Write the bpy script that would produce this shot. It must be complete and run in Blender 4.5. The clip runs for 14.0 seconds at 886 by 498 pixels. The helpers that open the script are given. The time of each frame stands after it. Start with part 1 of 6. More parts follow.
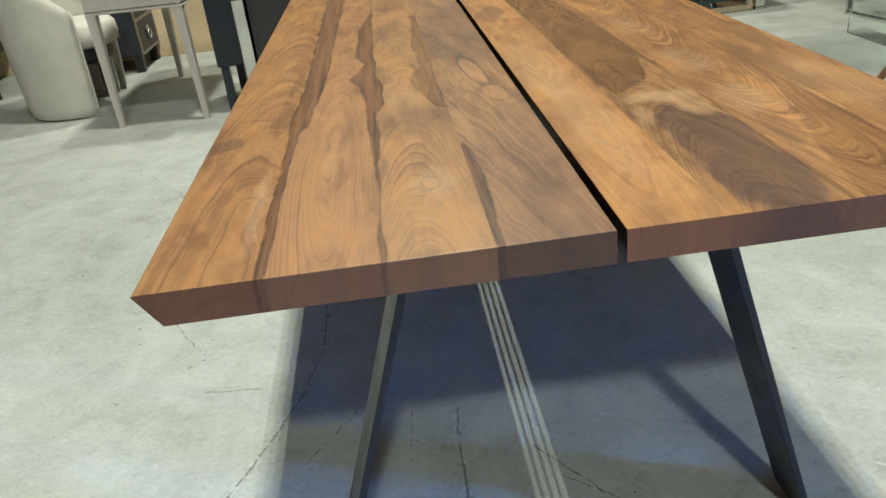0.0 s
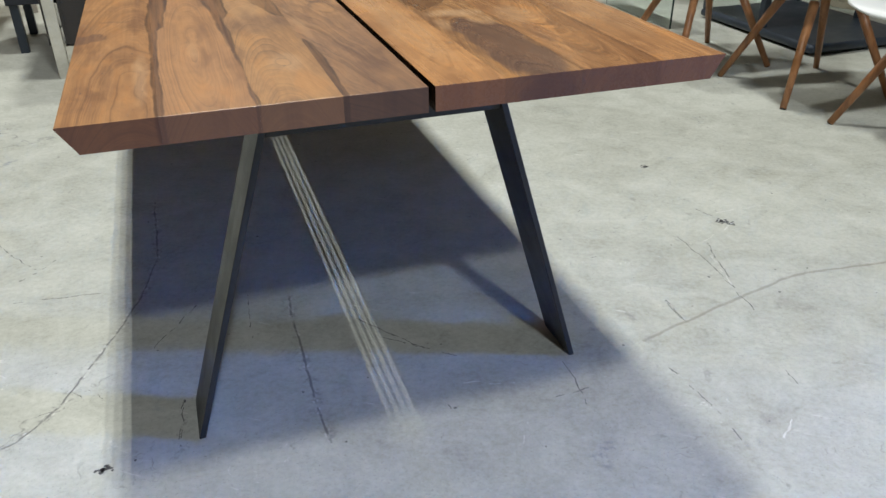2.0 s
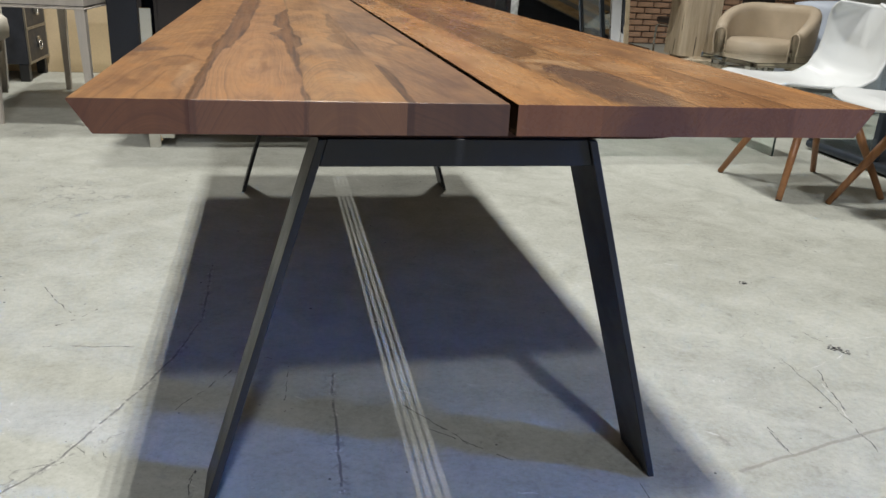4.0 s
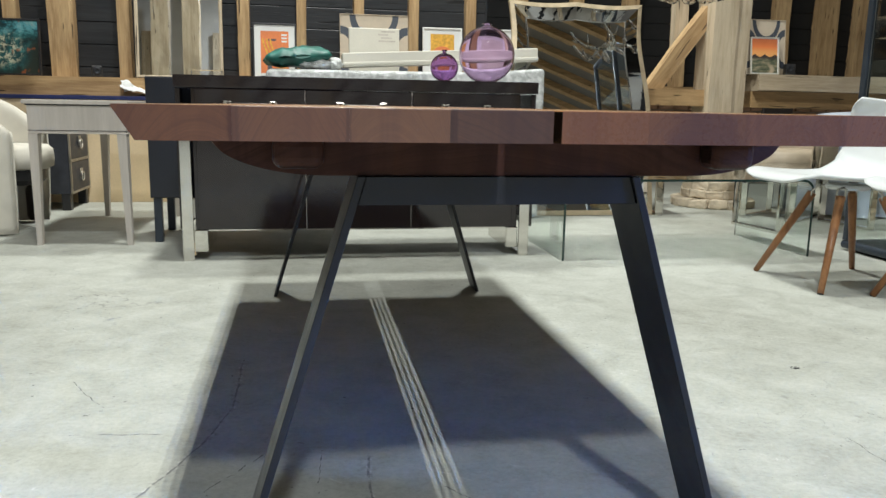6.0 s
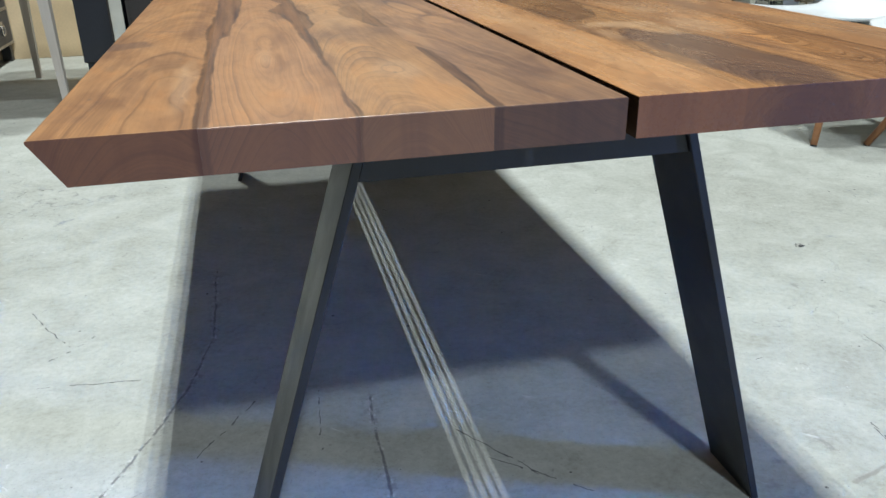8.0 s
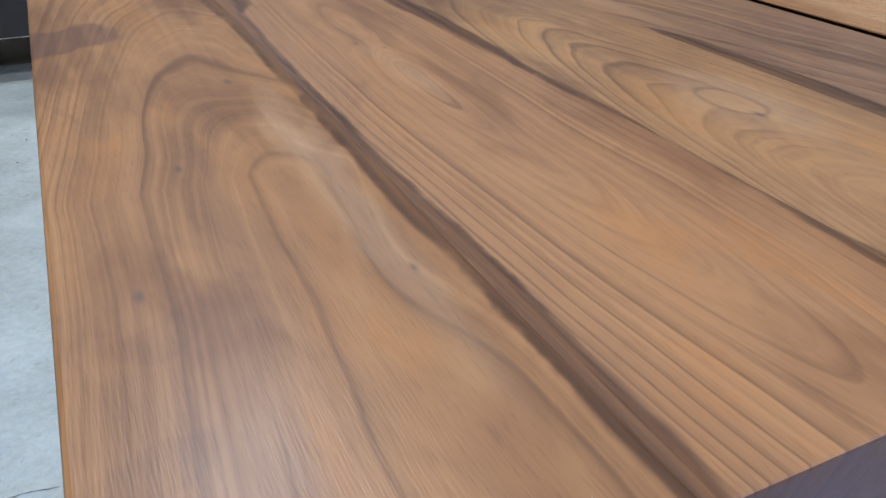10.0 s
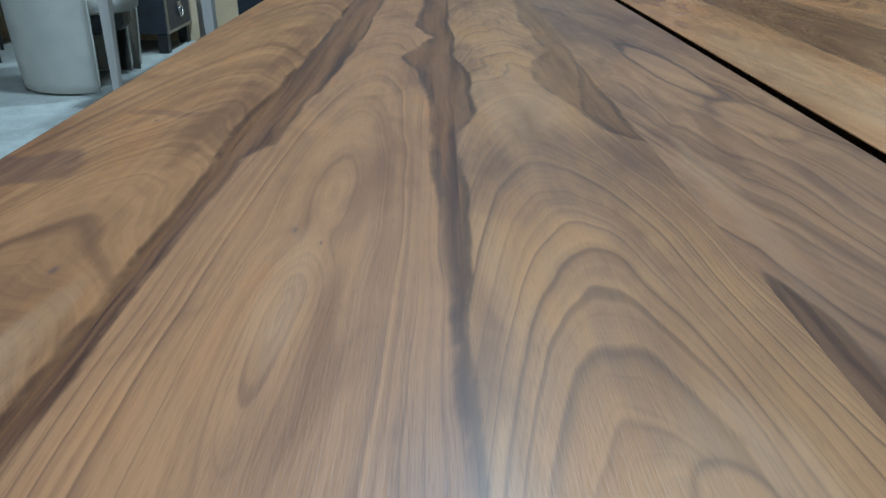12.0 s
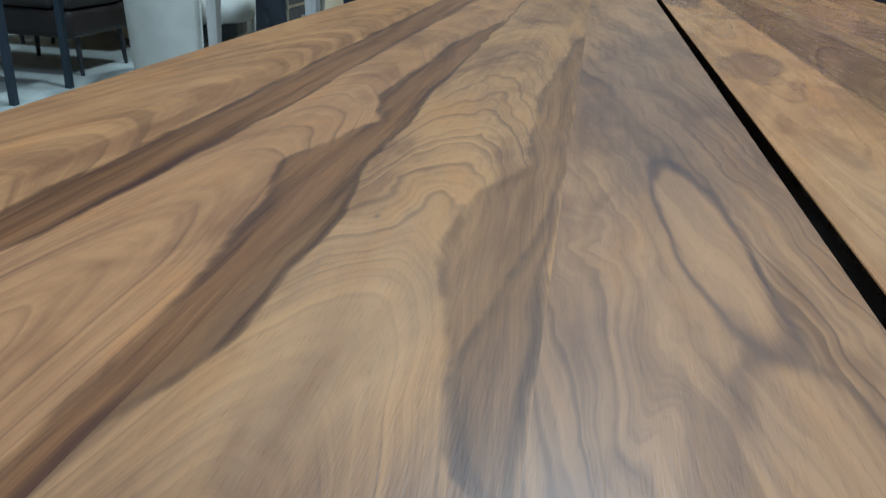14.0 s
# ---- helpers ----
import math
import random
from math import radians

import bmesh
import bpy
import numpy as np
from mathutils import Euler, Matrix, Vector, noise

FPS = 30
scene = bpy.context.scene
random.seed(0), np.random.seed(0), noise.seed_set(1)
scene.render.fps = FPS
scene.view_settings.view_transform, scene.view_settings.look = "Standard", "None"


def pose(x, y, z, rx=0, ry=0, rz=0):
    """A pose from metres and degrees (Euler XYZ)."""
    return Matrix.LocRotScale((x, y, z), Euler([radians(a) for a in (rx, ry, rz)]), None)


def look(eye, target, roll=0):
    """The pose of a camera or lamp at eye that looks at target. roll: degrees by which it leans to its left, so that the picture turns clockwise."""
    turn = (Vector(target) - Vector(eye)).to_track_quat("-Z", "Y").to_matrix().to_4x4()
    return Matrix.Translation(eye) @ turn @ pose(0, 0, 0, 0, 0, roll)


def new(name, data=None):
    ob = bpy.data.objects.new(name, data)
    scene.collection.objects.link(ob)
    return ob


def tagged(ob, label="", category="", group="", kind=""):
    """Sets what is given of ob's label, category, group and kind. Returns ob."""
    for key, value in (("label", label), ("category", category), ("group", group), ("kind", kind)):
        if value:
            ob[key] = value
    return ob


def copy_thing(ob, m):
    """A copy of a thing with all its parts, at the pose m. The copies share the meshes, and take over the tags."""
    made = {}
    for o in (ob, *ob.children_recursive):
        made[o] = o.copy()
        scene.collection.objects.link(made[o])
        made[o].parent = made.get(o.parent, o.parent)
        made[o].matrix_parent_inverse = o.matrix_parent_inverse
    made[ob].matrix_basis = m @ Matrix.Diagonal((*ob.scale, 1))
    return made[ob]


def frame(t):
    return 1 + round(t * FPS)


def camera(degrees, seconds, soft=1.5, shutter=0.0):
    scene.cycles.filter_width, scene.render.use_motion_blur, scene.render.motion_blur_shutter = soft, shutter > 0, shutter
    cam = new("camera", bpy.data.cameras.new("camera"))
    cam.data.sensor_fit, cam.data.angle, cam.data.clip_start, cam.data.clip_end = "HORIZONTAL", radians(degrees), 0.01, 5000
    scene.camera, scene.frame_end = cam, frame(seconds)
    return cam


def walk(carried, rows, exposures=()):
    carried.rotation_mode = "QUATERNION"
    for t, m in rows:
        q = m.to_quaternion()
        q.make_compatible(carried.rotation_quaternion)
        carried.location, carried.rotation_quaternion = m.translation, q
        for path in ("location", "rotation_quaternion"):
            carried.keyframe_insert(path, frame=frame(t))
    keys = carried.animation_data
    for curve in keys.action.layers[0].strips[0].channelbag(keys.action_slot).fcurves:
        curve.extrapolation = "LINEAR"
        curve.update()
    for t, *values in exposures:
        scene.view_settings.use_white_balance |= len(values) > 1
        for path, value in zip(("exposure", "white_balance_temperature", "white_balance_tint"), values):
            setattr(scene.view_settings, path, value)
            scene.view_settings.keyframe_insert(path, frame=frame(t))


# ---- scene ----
cam = camera(59.5, 14.0)
PATH = [
    (0, (-0.212, -0.693, 1.114), (-0.139, 1.093, 0.217), -6.7),
    (0.5, (-0.313, -0.885, 1.141), (0.035, 0.9, 0.308), -5.5),
    (0.7, (-0.335, -0.938, 1.132), (0.085, 0.826, 0.289), -4.9),
    (1, (-0.335, -0.985, 1.121), (0.136, 0.741, 0.227), -3.7),
    (1.5, (-0.335, -1.008, 1.11), (0.207, 0.666, 0.16), -1.6),
    (2, (-0.337, -1.02, 1.102), (0.23, 0.625, 0.117), -0.3),
    (2.5, (-0.332, -1.018, 1.097), (0.237, 0.614, 0.092), 0.4),
    (3, (-0.316, -0.978, 1.102), (0.223, 0.702, 0.16), 1.3),
    (3.2, (-0.301, -0.931, 1.083), (0.212, 0.79, 0.202), 2.1),
    (5.3, (-0.272, -0.873, 0.716), (0.067, 1.032, 0.211), 1.8),
    (5.5, (-0.297, -0.882, 0.729), (0.053, 1.031, 0.264), 1.7),
    (6, (-0.296, -0.884, 0.763), (0.055, 1.051, 0.401), 1.0),
    (6.5, (-0.298, -0.885, 0.757), (0.047, 1.058, 0.435), -0.1),
    (7, (-0.287, -0.861, 0.768), (0.046, 1.063, 0.333), -0.8),
    (7.2, (-0.267, -0.84, 0.81), (0.061, 1.063, 0.288), -0.8),
    (9.3, (-0.474, -0.154, 0.948), (0.228, 1.421, -0.064), -1.1),
    (9.5, (-0.479, -0.114, 0.916), (0.249, 1.447, -0.1), -0.9),
    (10, (-0.475, -0.078, 0.892), (0.279, 1.473, -0.119), 0.6),
    (10.5, (-0.439, -0.033, 0.895), (0.198, 1.62, -0.033), 0.8),
    (11, (-0.349, 0.014, 0.896), (0.057, 1.777, 0.045), 1.3),
    (11.5, (-0.299, 0.037, 0.895), (-0.112, 1.838, 0.045), 1.4),
    (12, (-0.255, 0.058, 0.894), (-0.241, 1.877, 0.063), 0.4),
    (12.5, (-0.203, 0.117, 0.891), (-0.306, 1.948, 0.094), 0.9),
    (13, (-0.179, 0.236, 0.881), (-0.385, 2.065, 0.099), 1.4),
    (13.5, (-0.162, 0.321, 0.886), (-0.452, 2.139, 0.105), 2.5),
    (14, (-0.126, 0.369, 0.892), (-0.43, 2.18, 0.1), 3.0),
]
walk(cam, [(t, look(eye, target, roll)) for t, eye, target, roll in PATH], [(0, -0.10, 6550, 4), (0.5, -0.12, 6400, 5), (1.5, -0.18, 6400, 11), (2.5, -0.19, 6450, 13), (3.2, -0.22, 6550, 15), (5.3, -0.03, 6500, 13), (6.0, 0.12, 6350, 10), (7.2, 0.12, 6250, 10), (9.3, -0.1, 5350, 8), (9.6, -0.16, 5300, 9), (9.9, -0.33, 5200, 14), (10.3, -0.4, 5200, 14), (11.2, -0.58, 4600, 1), (12.5, -0.55, 4600, 0), (14, -0.34, 4700, 0)])

# ---- world and large lights ----
world = bpy.data.worlds.new("hall_air")
world.use_nodes = True
scene.world = world
world.node_tree.nodes["Background"].inputs[0].default_value = (1.0, 0.93, 0.86, 1)
world.node_tree.nodes["Background"].inputs[1].default_value = 0.002

LAMP_X, LAMP_Z = 0.10, 6.4
LAMP_ROWS = (-5.9, -1.45, 2.8, 5.35)
LAMP_WATTS = (108.0, 56.0, 68.0, 60.0)
LAMP_TINTS = ((0.84, 0.92, 1.0), (0.98, 1.0, 0.93), (0.98, 1.0, 0.93), (0.98, 1.0, 0.93))


def area_lamp(name, m, watts, colour, sx, sy, spread=math.pi):
    data = bpy.data.lights.new(name, "AREA")
    data.shape, data.size, data.size_y, data.energy, data.color, data.spread = "RECTANGLE", sx, sy, watts, colour, spread
    ob = new(name, data)
    ob.matrix_world = m
    return ob


for ly, watts, tint in zip(LAMP_ROWS, LAMP_WATTS, LAMP_TINTS):
    for k in range(4):
        area_lamp("strip_light", pose(LAMP_X - 0.195 + 0.13 * k, ly, LAMP_Z), watts, tint, 0.032, 0.5)
# daylight that comes in through the tall opening in the east wall
area_lamp("window_light", look((8.9, -3.35, 2.5), (0.0, -0.35, 0.0)), 33.0, (0.07, 0.28, 1.0), 0.8, 2.4, math.radians(24))


# ---- material helpers ----
class Nodes:
    """A material with short calls for its nodes."""

    def __init__(self, name):
        self.mat = bpy.data.materials.new(name)
        self.mat.use_nodes = True
        self.t = self.mat.node_tree
        self.bsdf = self.t.nodes["Principled BSDF"]
        self.out = self.t.nodes["Material Output"]

    def put(self, socket, value):
        if isinstance(value, bpy.types.NodeSocket):
            self.t.links.new(value, socket)
        elif isinstance(value, (tuple, list)) and len(value) == 3 and socket.type == "RGBA":
            socket.default_value = (*value, 1)
        else:
            socket.default_value = value

    def m(self, kind, a, b=0.0, c=0.0, clamp=False):
        n = self.t.nodes.new("ShaderNodeMath")
        n.operation, n.use_clamp = kind, clamp
        for s, v in zip(n.inputs, (a, b, c)):
            self.put(s, v)
        return n.outputs[0]

    def step(self, v, a, b, lo=0.0, hi=1.0):
        n = self.t.nodes.new("ShaderNodeMapRange")
        n.interpolation_type = "SMOOTHSTEP"
        for s, x in zip(n.inputs, (v, a, b, lo, hi)):
            self.put(s, x)
        return n.outputs[0]

    def mix(self, f, a, b, kind="MIX"):
        n = self.t.nodes.new("ShaderNodeMix")
        n.data_type, n.blend_type = "RGBA", kind
        self.put(n.inputs[0], f), self.put(n.inputs[6], a), self.put(n.inputs[7], b)
        return n.outputs[2]

    def vec(self, x, y, z):
        n = self.t.nodes.new("ShaderNodeCombineXYZ")
        for s, v in zip(n.inputs, (x, y, z)):
            self.put(s, v)
        return n.outputs[0]

    def place(self, local=False):
        if local:
            p = self.t.nodes.new("ShaderNodeTexCoord").outputs["Object"]
        else:
            p = self.t.nodes.new("ShaderNodeNewGeometry").outputs["Position"]
        n = self.t.nodes.new("ShaderNodeSeparateXYZ")
        self.put(n.inputs[0], p)
        return p, n.outputs[0], n.outputs[1], n.outputs[2]

    def noise(self, v, scale=5.0, detail=3.0, rough=0.5, distort=0.0, colour=False):
        n = self.t.nodes.new("ShaderNodeTexNoise")
        self.put(n.inputs["Vector"], v)
        for k, x in (("Scale", scale), ("Detail", detail), ("Roughness", rough), ("Distortion", distort)):
            self.put(n.inputs[k], x)
        return n.outputs[1 if colour else 0]

    def voronoi(self, v, scale, feature="DISTANCE_TO_EDGE"):
        n = self.t.nodes.new("ShaderNodeTexVoronoi")
        n.feature = feature
        self.put(n.inputs["Vector"], v), self.put(n.inputs["Scale"], scale)
        return n.outputs[0]

    def ramp(self, f, *stops):
        n = self.t.nodes.new("ShaderNodeValToRGB")
        e = n.color_ramp.elements
        while len(e) < len(stops):
            e.new(0.5)
        for k, (p, c) in zip(e, stops):
            k.position, k.color = p, (*c, 1)
        self.put(n.inputs[0], f)
        return n.outputs[0]

    def curve(self, v, pairs):
        n = self.t.nodes.new("ShaderNodeFloatCurve")
        c = n.mapping.curves[0]
        while len(c.points) < len(pairs):
            c.points.new(0.5, 0.5)
        for k, (x, y) in zip(c.points, pairs):
            k.location, k.handle_type = (x, y), "VECTOR"
        n.mapping.update()
        self.put(n.inputs["Value"], v)
        return n.outputs[0]

    def random(self):
        return self.t.nodes.new("ShaderNodeObjectInfo").outputs["Random"]

    def bump(self, height, strength, distance=0.002):
        n = self.t.nodes.new("ShaderNodeBump")
        self.put(n.inputs["Strength"], strength), self.put(n.inputs["Distance"], distance), self.put(n.inputs["Height"], height)
        self.t.links.new(n.outputs[0], self.bsdf.inputs["Normal"])

    def set(self, **kw):
        for k, v in kw.items():
            self.put(self.bsdf.inputs[k.replace("_", " ")], v)
        return self.mat


def plain(name, colour, rough=0.5, metal=0.0, vary=0.12, scale=9.0, bump=0.0, grain=60.0, **kw):
    """A surface of one colour with soft patches, fine grain and uneven gloss."""
    n = Nodes(name)
    p = n.place(True)[0]
    a, b = n.noise(p, scale, 4), n.noise(p, grain, 3)
    dark = tuple(c * (1 - vary) for c in colour)
    light = tuple(min(1, c * (1 + vary * 0.6)) for c in colour)
    col = n.mix(n.step(n.m("ADD", n.m("MULTIPLY", a, 0.7), n.m("MULTIPLY", b, 0.3)), 0.3, 0.7), dark, light)
    if bump:
        n.bump(n.m("ADD", b, n.m("MULTIPLY", a, 0.5)), bump)
    return n.set(Base_Color=col, Metallic=metal, Roughness=n.step(a, 0.25, 0.75, rough * 0.85, min(1, rough * 1.15)), **kw)


def glass(name, colour, rough=0.0):
    n = Nodes(name)
    return n.set(Base_Color=colour, Roughness=rough, Transmission_Weight=1.0, IOR=1.47)


def oak(name, light, dark, along="z", rough=0.75, worn=1.0):
    """Sawn oak with streaks along its length, knots and drying cracks; each piece differs."""
    n = Nodes(name)
    p, x, y, z = n.place(True)
    r = n.m("MULTIPLY", n.random(), 17.0)
    s = dict(x=(2.0, 26, 26), y=(26, 2.0, 26), z=(26, 26, 2.0))[along]
    q = n.vec(n.m("ADD", n.m("MULTIPLY", x, s[0]), r), n.m("ADD", n.m("MULTIPLY", y, s[1]), r), n.m("MULTIPLY", z, s[2]))
    big, fine = n.noise(q, 0.5, 3, 0.6, 0.6), n.noise(q, 3.0, 4, 0.65)
    patch = n.noise(n.vec(n.m("ADD", x, r), y, z), 2.2, 3)
    col = n.mix(n.step(n.m("ADD", n.m("MULTIPLY", big, 0.6), n.m("MULTIPLY", fine, 0.4)), 0.34, 0.62), dark, light)
    col = n.mix(n.step(patch, 0.5, 0.75, 0.0, 0.45 * worn), col, tuple(c * 0.62 for c in dark))
    crack = n.m("MULTIPLY", n.step(n.noise(q, 1.6, 2, 0.4), 0.675, 0.70), worn)
    col = n.mix(crack, col, tuple(c * 0.25 for c in dark))
    n.bump(n.m("SUBTRACT", fine, crack), 0.5, 0.004)
    return n.set(Base_Color=col, Roughness=rough)


# ---- walnut for the tabletop ----
LENGTH = 2.5
# oiled end grain of each plank
TIPS = dict(a=(0.124, 0.058, 0.041), b=(0.124, 0.057, 0.041), c=(0.151, 0.074, 0.048), d=(0.068, 0.036, 0.030), e=(0.167, 0.071, 0.050), f=(0.134, 0.063, 0.052), g=(0.151, 0.073, 0.060), h=(0.156, 0.075, 0.064))


def walnut(name, tones, arch, rings, tilt=0.0, streaks=(), knots=(), dusk=(), haze=0.0, seed=0.0, figure=1.0, loops=(), pale=(), dull=0.0, sheen=0.0, drink=0.96, bands=1.0, wave=None, run=None):
    """Walnut along y. tones: light, middle, dark. arch: x, y, sharpness, way of a nest of cathedral arches.
    rings: spacing. streaks: dark heartwood between two curves, rows of (y, x left, x right). knots: (x, y, size).
    dusk: greyer stretches (x, y, half width, half length, amount). pale: straw-coloured ones, alike.
    A way of 0 closes the arches into long loops. bands: how broad tone bands show. wave: (y from, y to, amount) of curly grain.
    run: how far below their top the arches straighten out."""
    n = Nodes(name)
    p, x, y, z = n.place()
    q = n.vec(n.m("MULTIPLY", x, 8.0), n.m("ADD", n.m("MULTIPLY", y, 2.4), seed), n.m("MULTIPLY", z, 8.0))
    slow = n.m("SUBTRACT", n.noise(q, 1.0, 3, 0.55), 0.5)
    mid = n.m("SUBTRACT", n.noise(q, 4.2, 2, 0.5), 0.5)
    wx = n.m("ADD", x, n.m("MULTIPLY", slow, 0.03))
    ax, ay, sharp, way = arch
    dx = n.m("SUBTRACT", wx, ax)
    if way:
        par = n.m("MULTIPLY", n.m("MULTIPLY", dx, dx), sharp)
        rise = n.m("SUBTRACT", y, ay)
        if run:
            rise = n.m("ADD", n.m("MAXIMUM", rise, -run), n.m("MULTIPLY", rise, 0.08))
        f = n.m("ADD", n.m("MULTIPLY", rise, way), par)
    else:
        ea, eb = n.m("MULTIPLY", dx, sharp), n.m("SUBTRACT", y, ay)
        f = n.m("SQRT", n.m("ADD", n.m("MULTIPLY", ea, ea), n.m("MULTIPLY", eb, eb)))
    f = n.m("ADD", f, n.m("MULTIPLY", x, tilt))
    f = n.m("ADD", f, n.m("MULTIPLY", z, 4.5))
    f = n.m("ADD", f, n.m("MULTIPLY", slow, 0.15))
    f = n.m("ADD", f, n.m("MULTIPLY", mid, 0.026))
    if wave:
        curl = n.m("SUBTRACT", n.noise(n.vec(n.m("MULTIPLY", x, 26.0), n.m("MULTIPLY", y, 11.0), seed), 1.0, 2, 0.5, 0.8), 0.5)
        f = n.m("ADD", f, n.m("MULTIPLY", n.m("MULTIPLY", curl, n.step(y, wave[0], wave[1])), wave[2]))
    eyes = 0.0
    for kx, ky, ks in knots:
        ex = n.m("DIVIDE", n.m("SUBTRACT", n.m("ADD", x, n.m("MULTIPLY", mid, 0.006)), kx), ks)
        ey = n.m("DIVIDE", n.m("SUBTRACT", y, ky), ks * 2.4)
        d = n.m("ADD", n.m("MULTIPLY", ex, ex), n.m("MULTIPLY", ey, ey))
        g = n.m("POWER", 2.718, n.m("MULTIPLY", d, -0.4))
        f = n.m("ADD", f, n.m("MULTIPLY", g, rings * 1.1))
        eyes = n.m("ADD", eyes, n.m("POWER", 2.718, n.m("MULTIPLY", d, -110.0)))
    g = n.m("DIVIDE", f, rings)
    band = n.noise(n.vec(g, n.m("MULTIPLY", y, 0.35), seed), 0.75, 2, 0.5)
    thin = n.noise(n.vec(g, n.m("MULTIPLY", y, 0.6), seed + 4.0), 3.4, 3, 0.6)
    fade = n.step(n.noise(q, 1.7, 2), 0.32, 0.62, 0.22, 1.0)
    # late wood: each year darkens slowly and ends at a sharper edge, some years hardly at all
    year = n.m("ADD", g, n.m("MULTIPLY", band, 1.6))
    ring = n.m("FRACT", year)
    strong = n.step(n.noise(n.vec(n.m("MULTIPLY", n.m("FLOOR", year), 7.3), 0.5, seed), 1.0, 0), 0.34, 0.62, 0.15, 1.0)
    soft_line = n.m("MULTIPLY", n.m("POWER", ring, 1.7), n.step(ring, 1.0, 0.84))
    hard_line = n.m("MULTIPLY", n.step(ring, 0.68, 0.92), n.step(ring, 1.0, 0.92))
    line = n.m("MULTIPLY", n.m("MULTIPLY", n.m("ADD", n.m("MULTIPLY", soft_line, 0.80), n.m("MULTIPLY", hard_line, 0.42)), fade), strong)
    twin = n.m("FRACT", n.m("ADD", n.m("MULTIPLY", year, 2.0), n.m("MULTIPLY", mid, 0.9)))
    hair = n.m("MULTIPLY", n.m("MULTIPLY", n.step(twin, 0.45, 0.92), n.step(twin, 1.0, 0.94)), n.step(n.noise(q, 2.6, 2), 0.38, 0.62))
    fibre = n.noise(n.vec(n.m("MULTIPLY", x, 170.0), n.m("MULTIPLY", y, 5.0), n.m("MULTIPLY", z, 170.0)), 1.0, 3, 0.6)
    pore = n.noise(n.vec(n.m("MULTIPLY", x, 1300.0), n.m("MULTIPLY", y, 85.0), n.m("MULTIPLY", z, 1300.0)), 1.0, 1, 0.5)
    patch = n.noise(n.vec(n.m("MULTIPLY", x, 5.0), n.m("ADD", n.m("MULTIPLY", y, 1.9), seed), 0.0), 1.6, 4, 0.62, 0.6)
    blot = n.noise(n.vec(n.m("MULTIPLY", x, 16.0), n.m("ADD", n.m("MULTIPLY", y, 7.0), seed), 0.0), 1.0, 4, 0.65, 0.8)
    light, middle, dark = tones
    tone = n.m("ADD", n.m("MULTIPLY", n.step(band, 0.32, 0.68), 0.26 * figure * bands), n.m("MULTIPLY", n.step(thin, 0.34, 0.64), 0.30 * figure))
    tone = n.m("ADD", tone, n.m("MULTIPLY", n.step(blot, 0.28, 0.72), 0.30))
    tone = n.m("ADD", tone, n.m("MULTIPLY", n.m("SUBTRACT", fibre, 0.5), 0.46))
    col = n.mix(n.step(tone, 0.05, 0.95), light, middle)
    col = n.mix(n.step(patch, 0.45, 0.70, 0.0, 0.42), col, tuple(c * k for c, k in zip(middle, (0.66, 0.62, 0.70))))
    col = n.mix(n.step(patch, 0.46, 0.28, 0.0, 0.35), col, tuple(c * k for c, k in zip(light, (1.12, 1.08, 0.95))))
    plum = n.noise(n.vec(n.m("MULTIPLY", x, 22.0), n.m("ADD", n.m("MULTIPLY", y, 6.0), seed * 3.0), 0.0), 1.0, 3, 0.6, 0.5)
    col = n.mix(n.step(plum, 0.50, 0.68, 0.0, 0.52), col, (middle[0] * 0.76, middle[1] * 0.71, middle[2] * 0.76))
    col = n.mix(n.step(plum, 0.47, 0.30, 0.0, 0.42), col, (light[0] * 1.10, light[1] * 0.95, light[2] * 0.72))
    olive = (middle[0] * 0.50, middle[1] * 0.58, middle[2] * 0.70)
    col = n.mix(n.m("MULTIPLY", n.step(band, 0.46, 0.70), 0.20 * figure * bands, clamp=True), col, olive)
    col = n.mix(n.m("MULTIPLY", line, 0.70 * figure, clamp=True), col, tuple(0.75 * a + 0.25 * b for a, b in zip(dark, middle)))
    col = n.mix(n.m("MULTIPLY", hair, 0.16 * figure, clamp=True), col, tuple(0.5 * a + 0.5 * b for a, b in zip(dark, middle)))
    for ux, uy, uw, ul, amount in dusk:
        ex = n.m("DIVIDE", n.m("SUBTRACT", n.m("ADD", x, n.m("MULTIPLY", mid, 0.05)), ux), uw)
        ey = n.m("DIVIDE", n.m("SUBTRACT", n.m("ADD", y, n.m("MULTIPLY", slow, 0.3)), uy), ul)
        d = n.m("ADD", n.m("ADD", n.m("MULTIPLY", ex, ex), n.m("MULTIPLY", ey, ey)), n.m("MULTIPLY", n.m("SUBTRACT", blot, 0.5), 1.2))
        grey = (dark[0] * 1.05, dark[1] * 1.12, dark[2] * 1.25)
        col = n.mix(n.m("MULTIPLY", n.step(d, 1.30, 0.65), amount), col, n.mix(n.step(tone, 0.1, 0.9), tuple(c * 1.55 for c in grey), grey))
    for ux, uy, uw, ul, amount in pale:
        ex = n.m("DIVIDE", n.m("SUBTRACT", n.m("ADD", x, n.m("MULTIPLY", mid, 0.03)), ux), uw)
        ey = n.m("DIVIDE", n.m("SUBTRACT", n.m("ADD", y, n.m("MULTIPLY", slow, 0.1)), uy), ul)
        d = n.m("ADD", n.m("ADD", n.m("MULTIPLY", ex, ex), n.m("MULTIPLY", ey, ey)), n.m("MULTIPLY", n.m("SUBTRACT", blot, 0.5), 1.2))
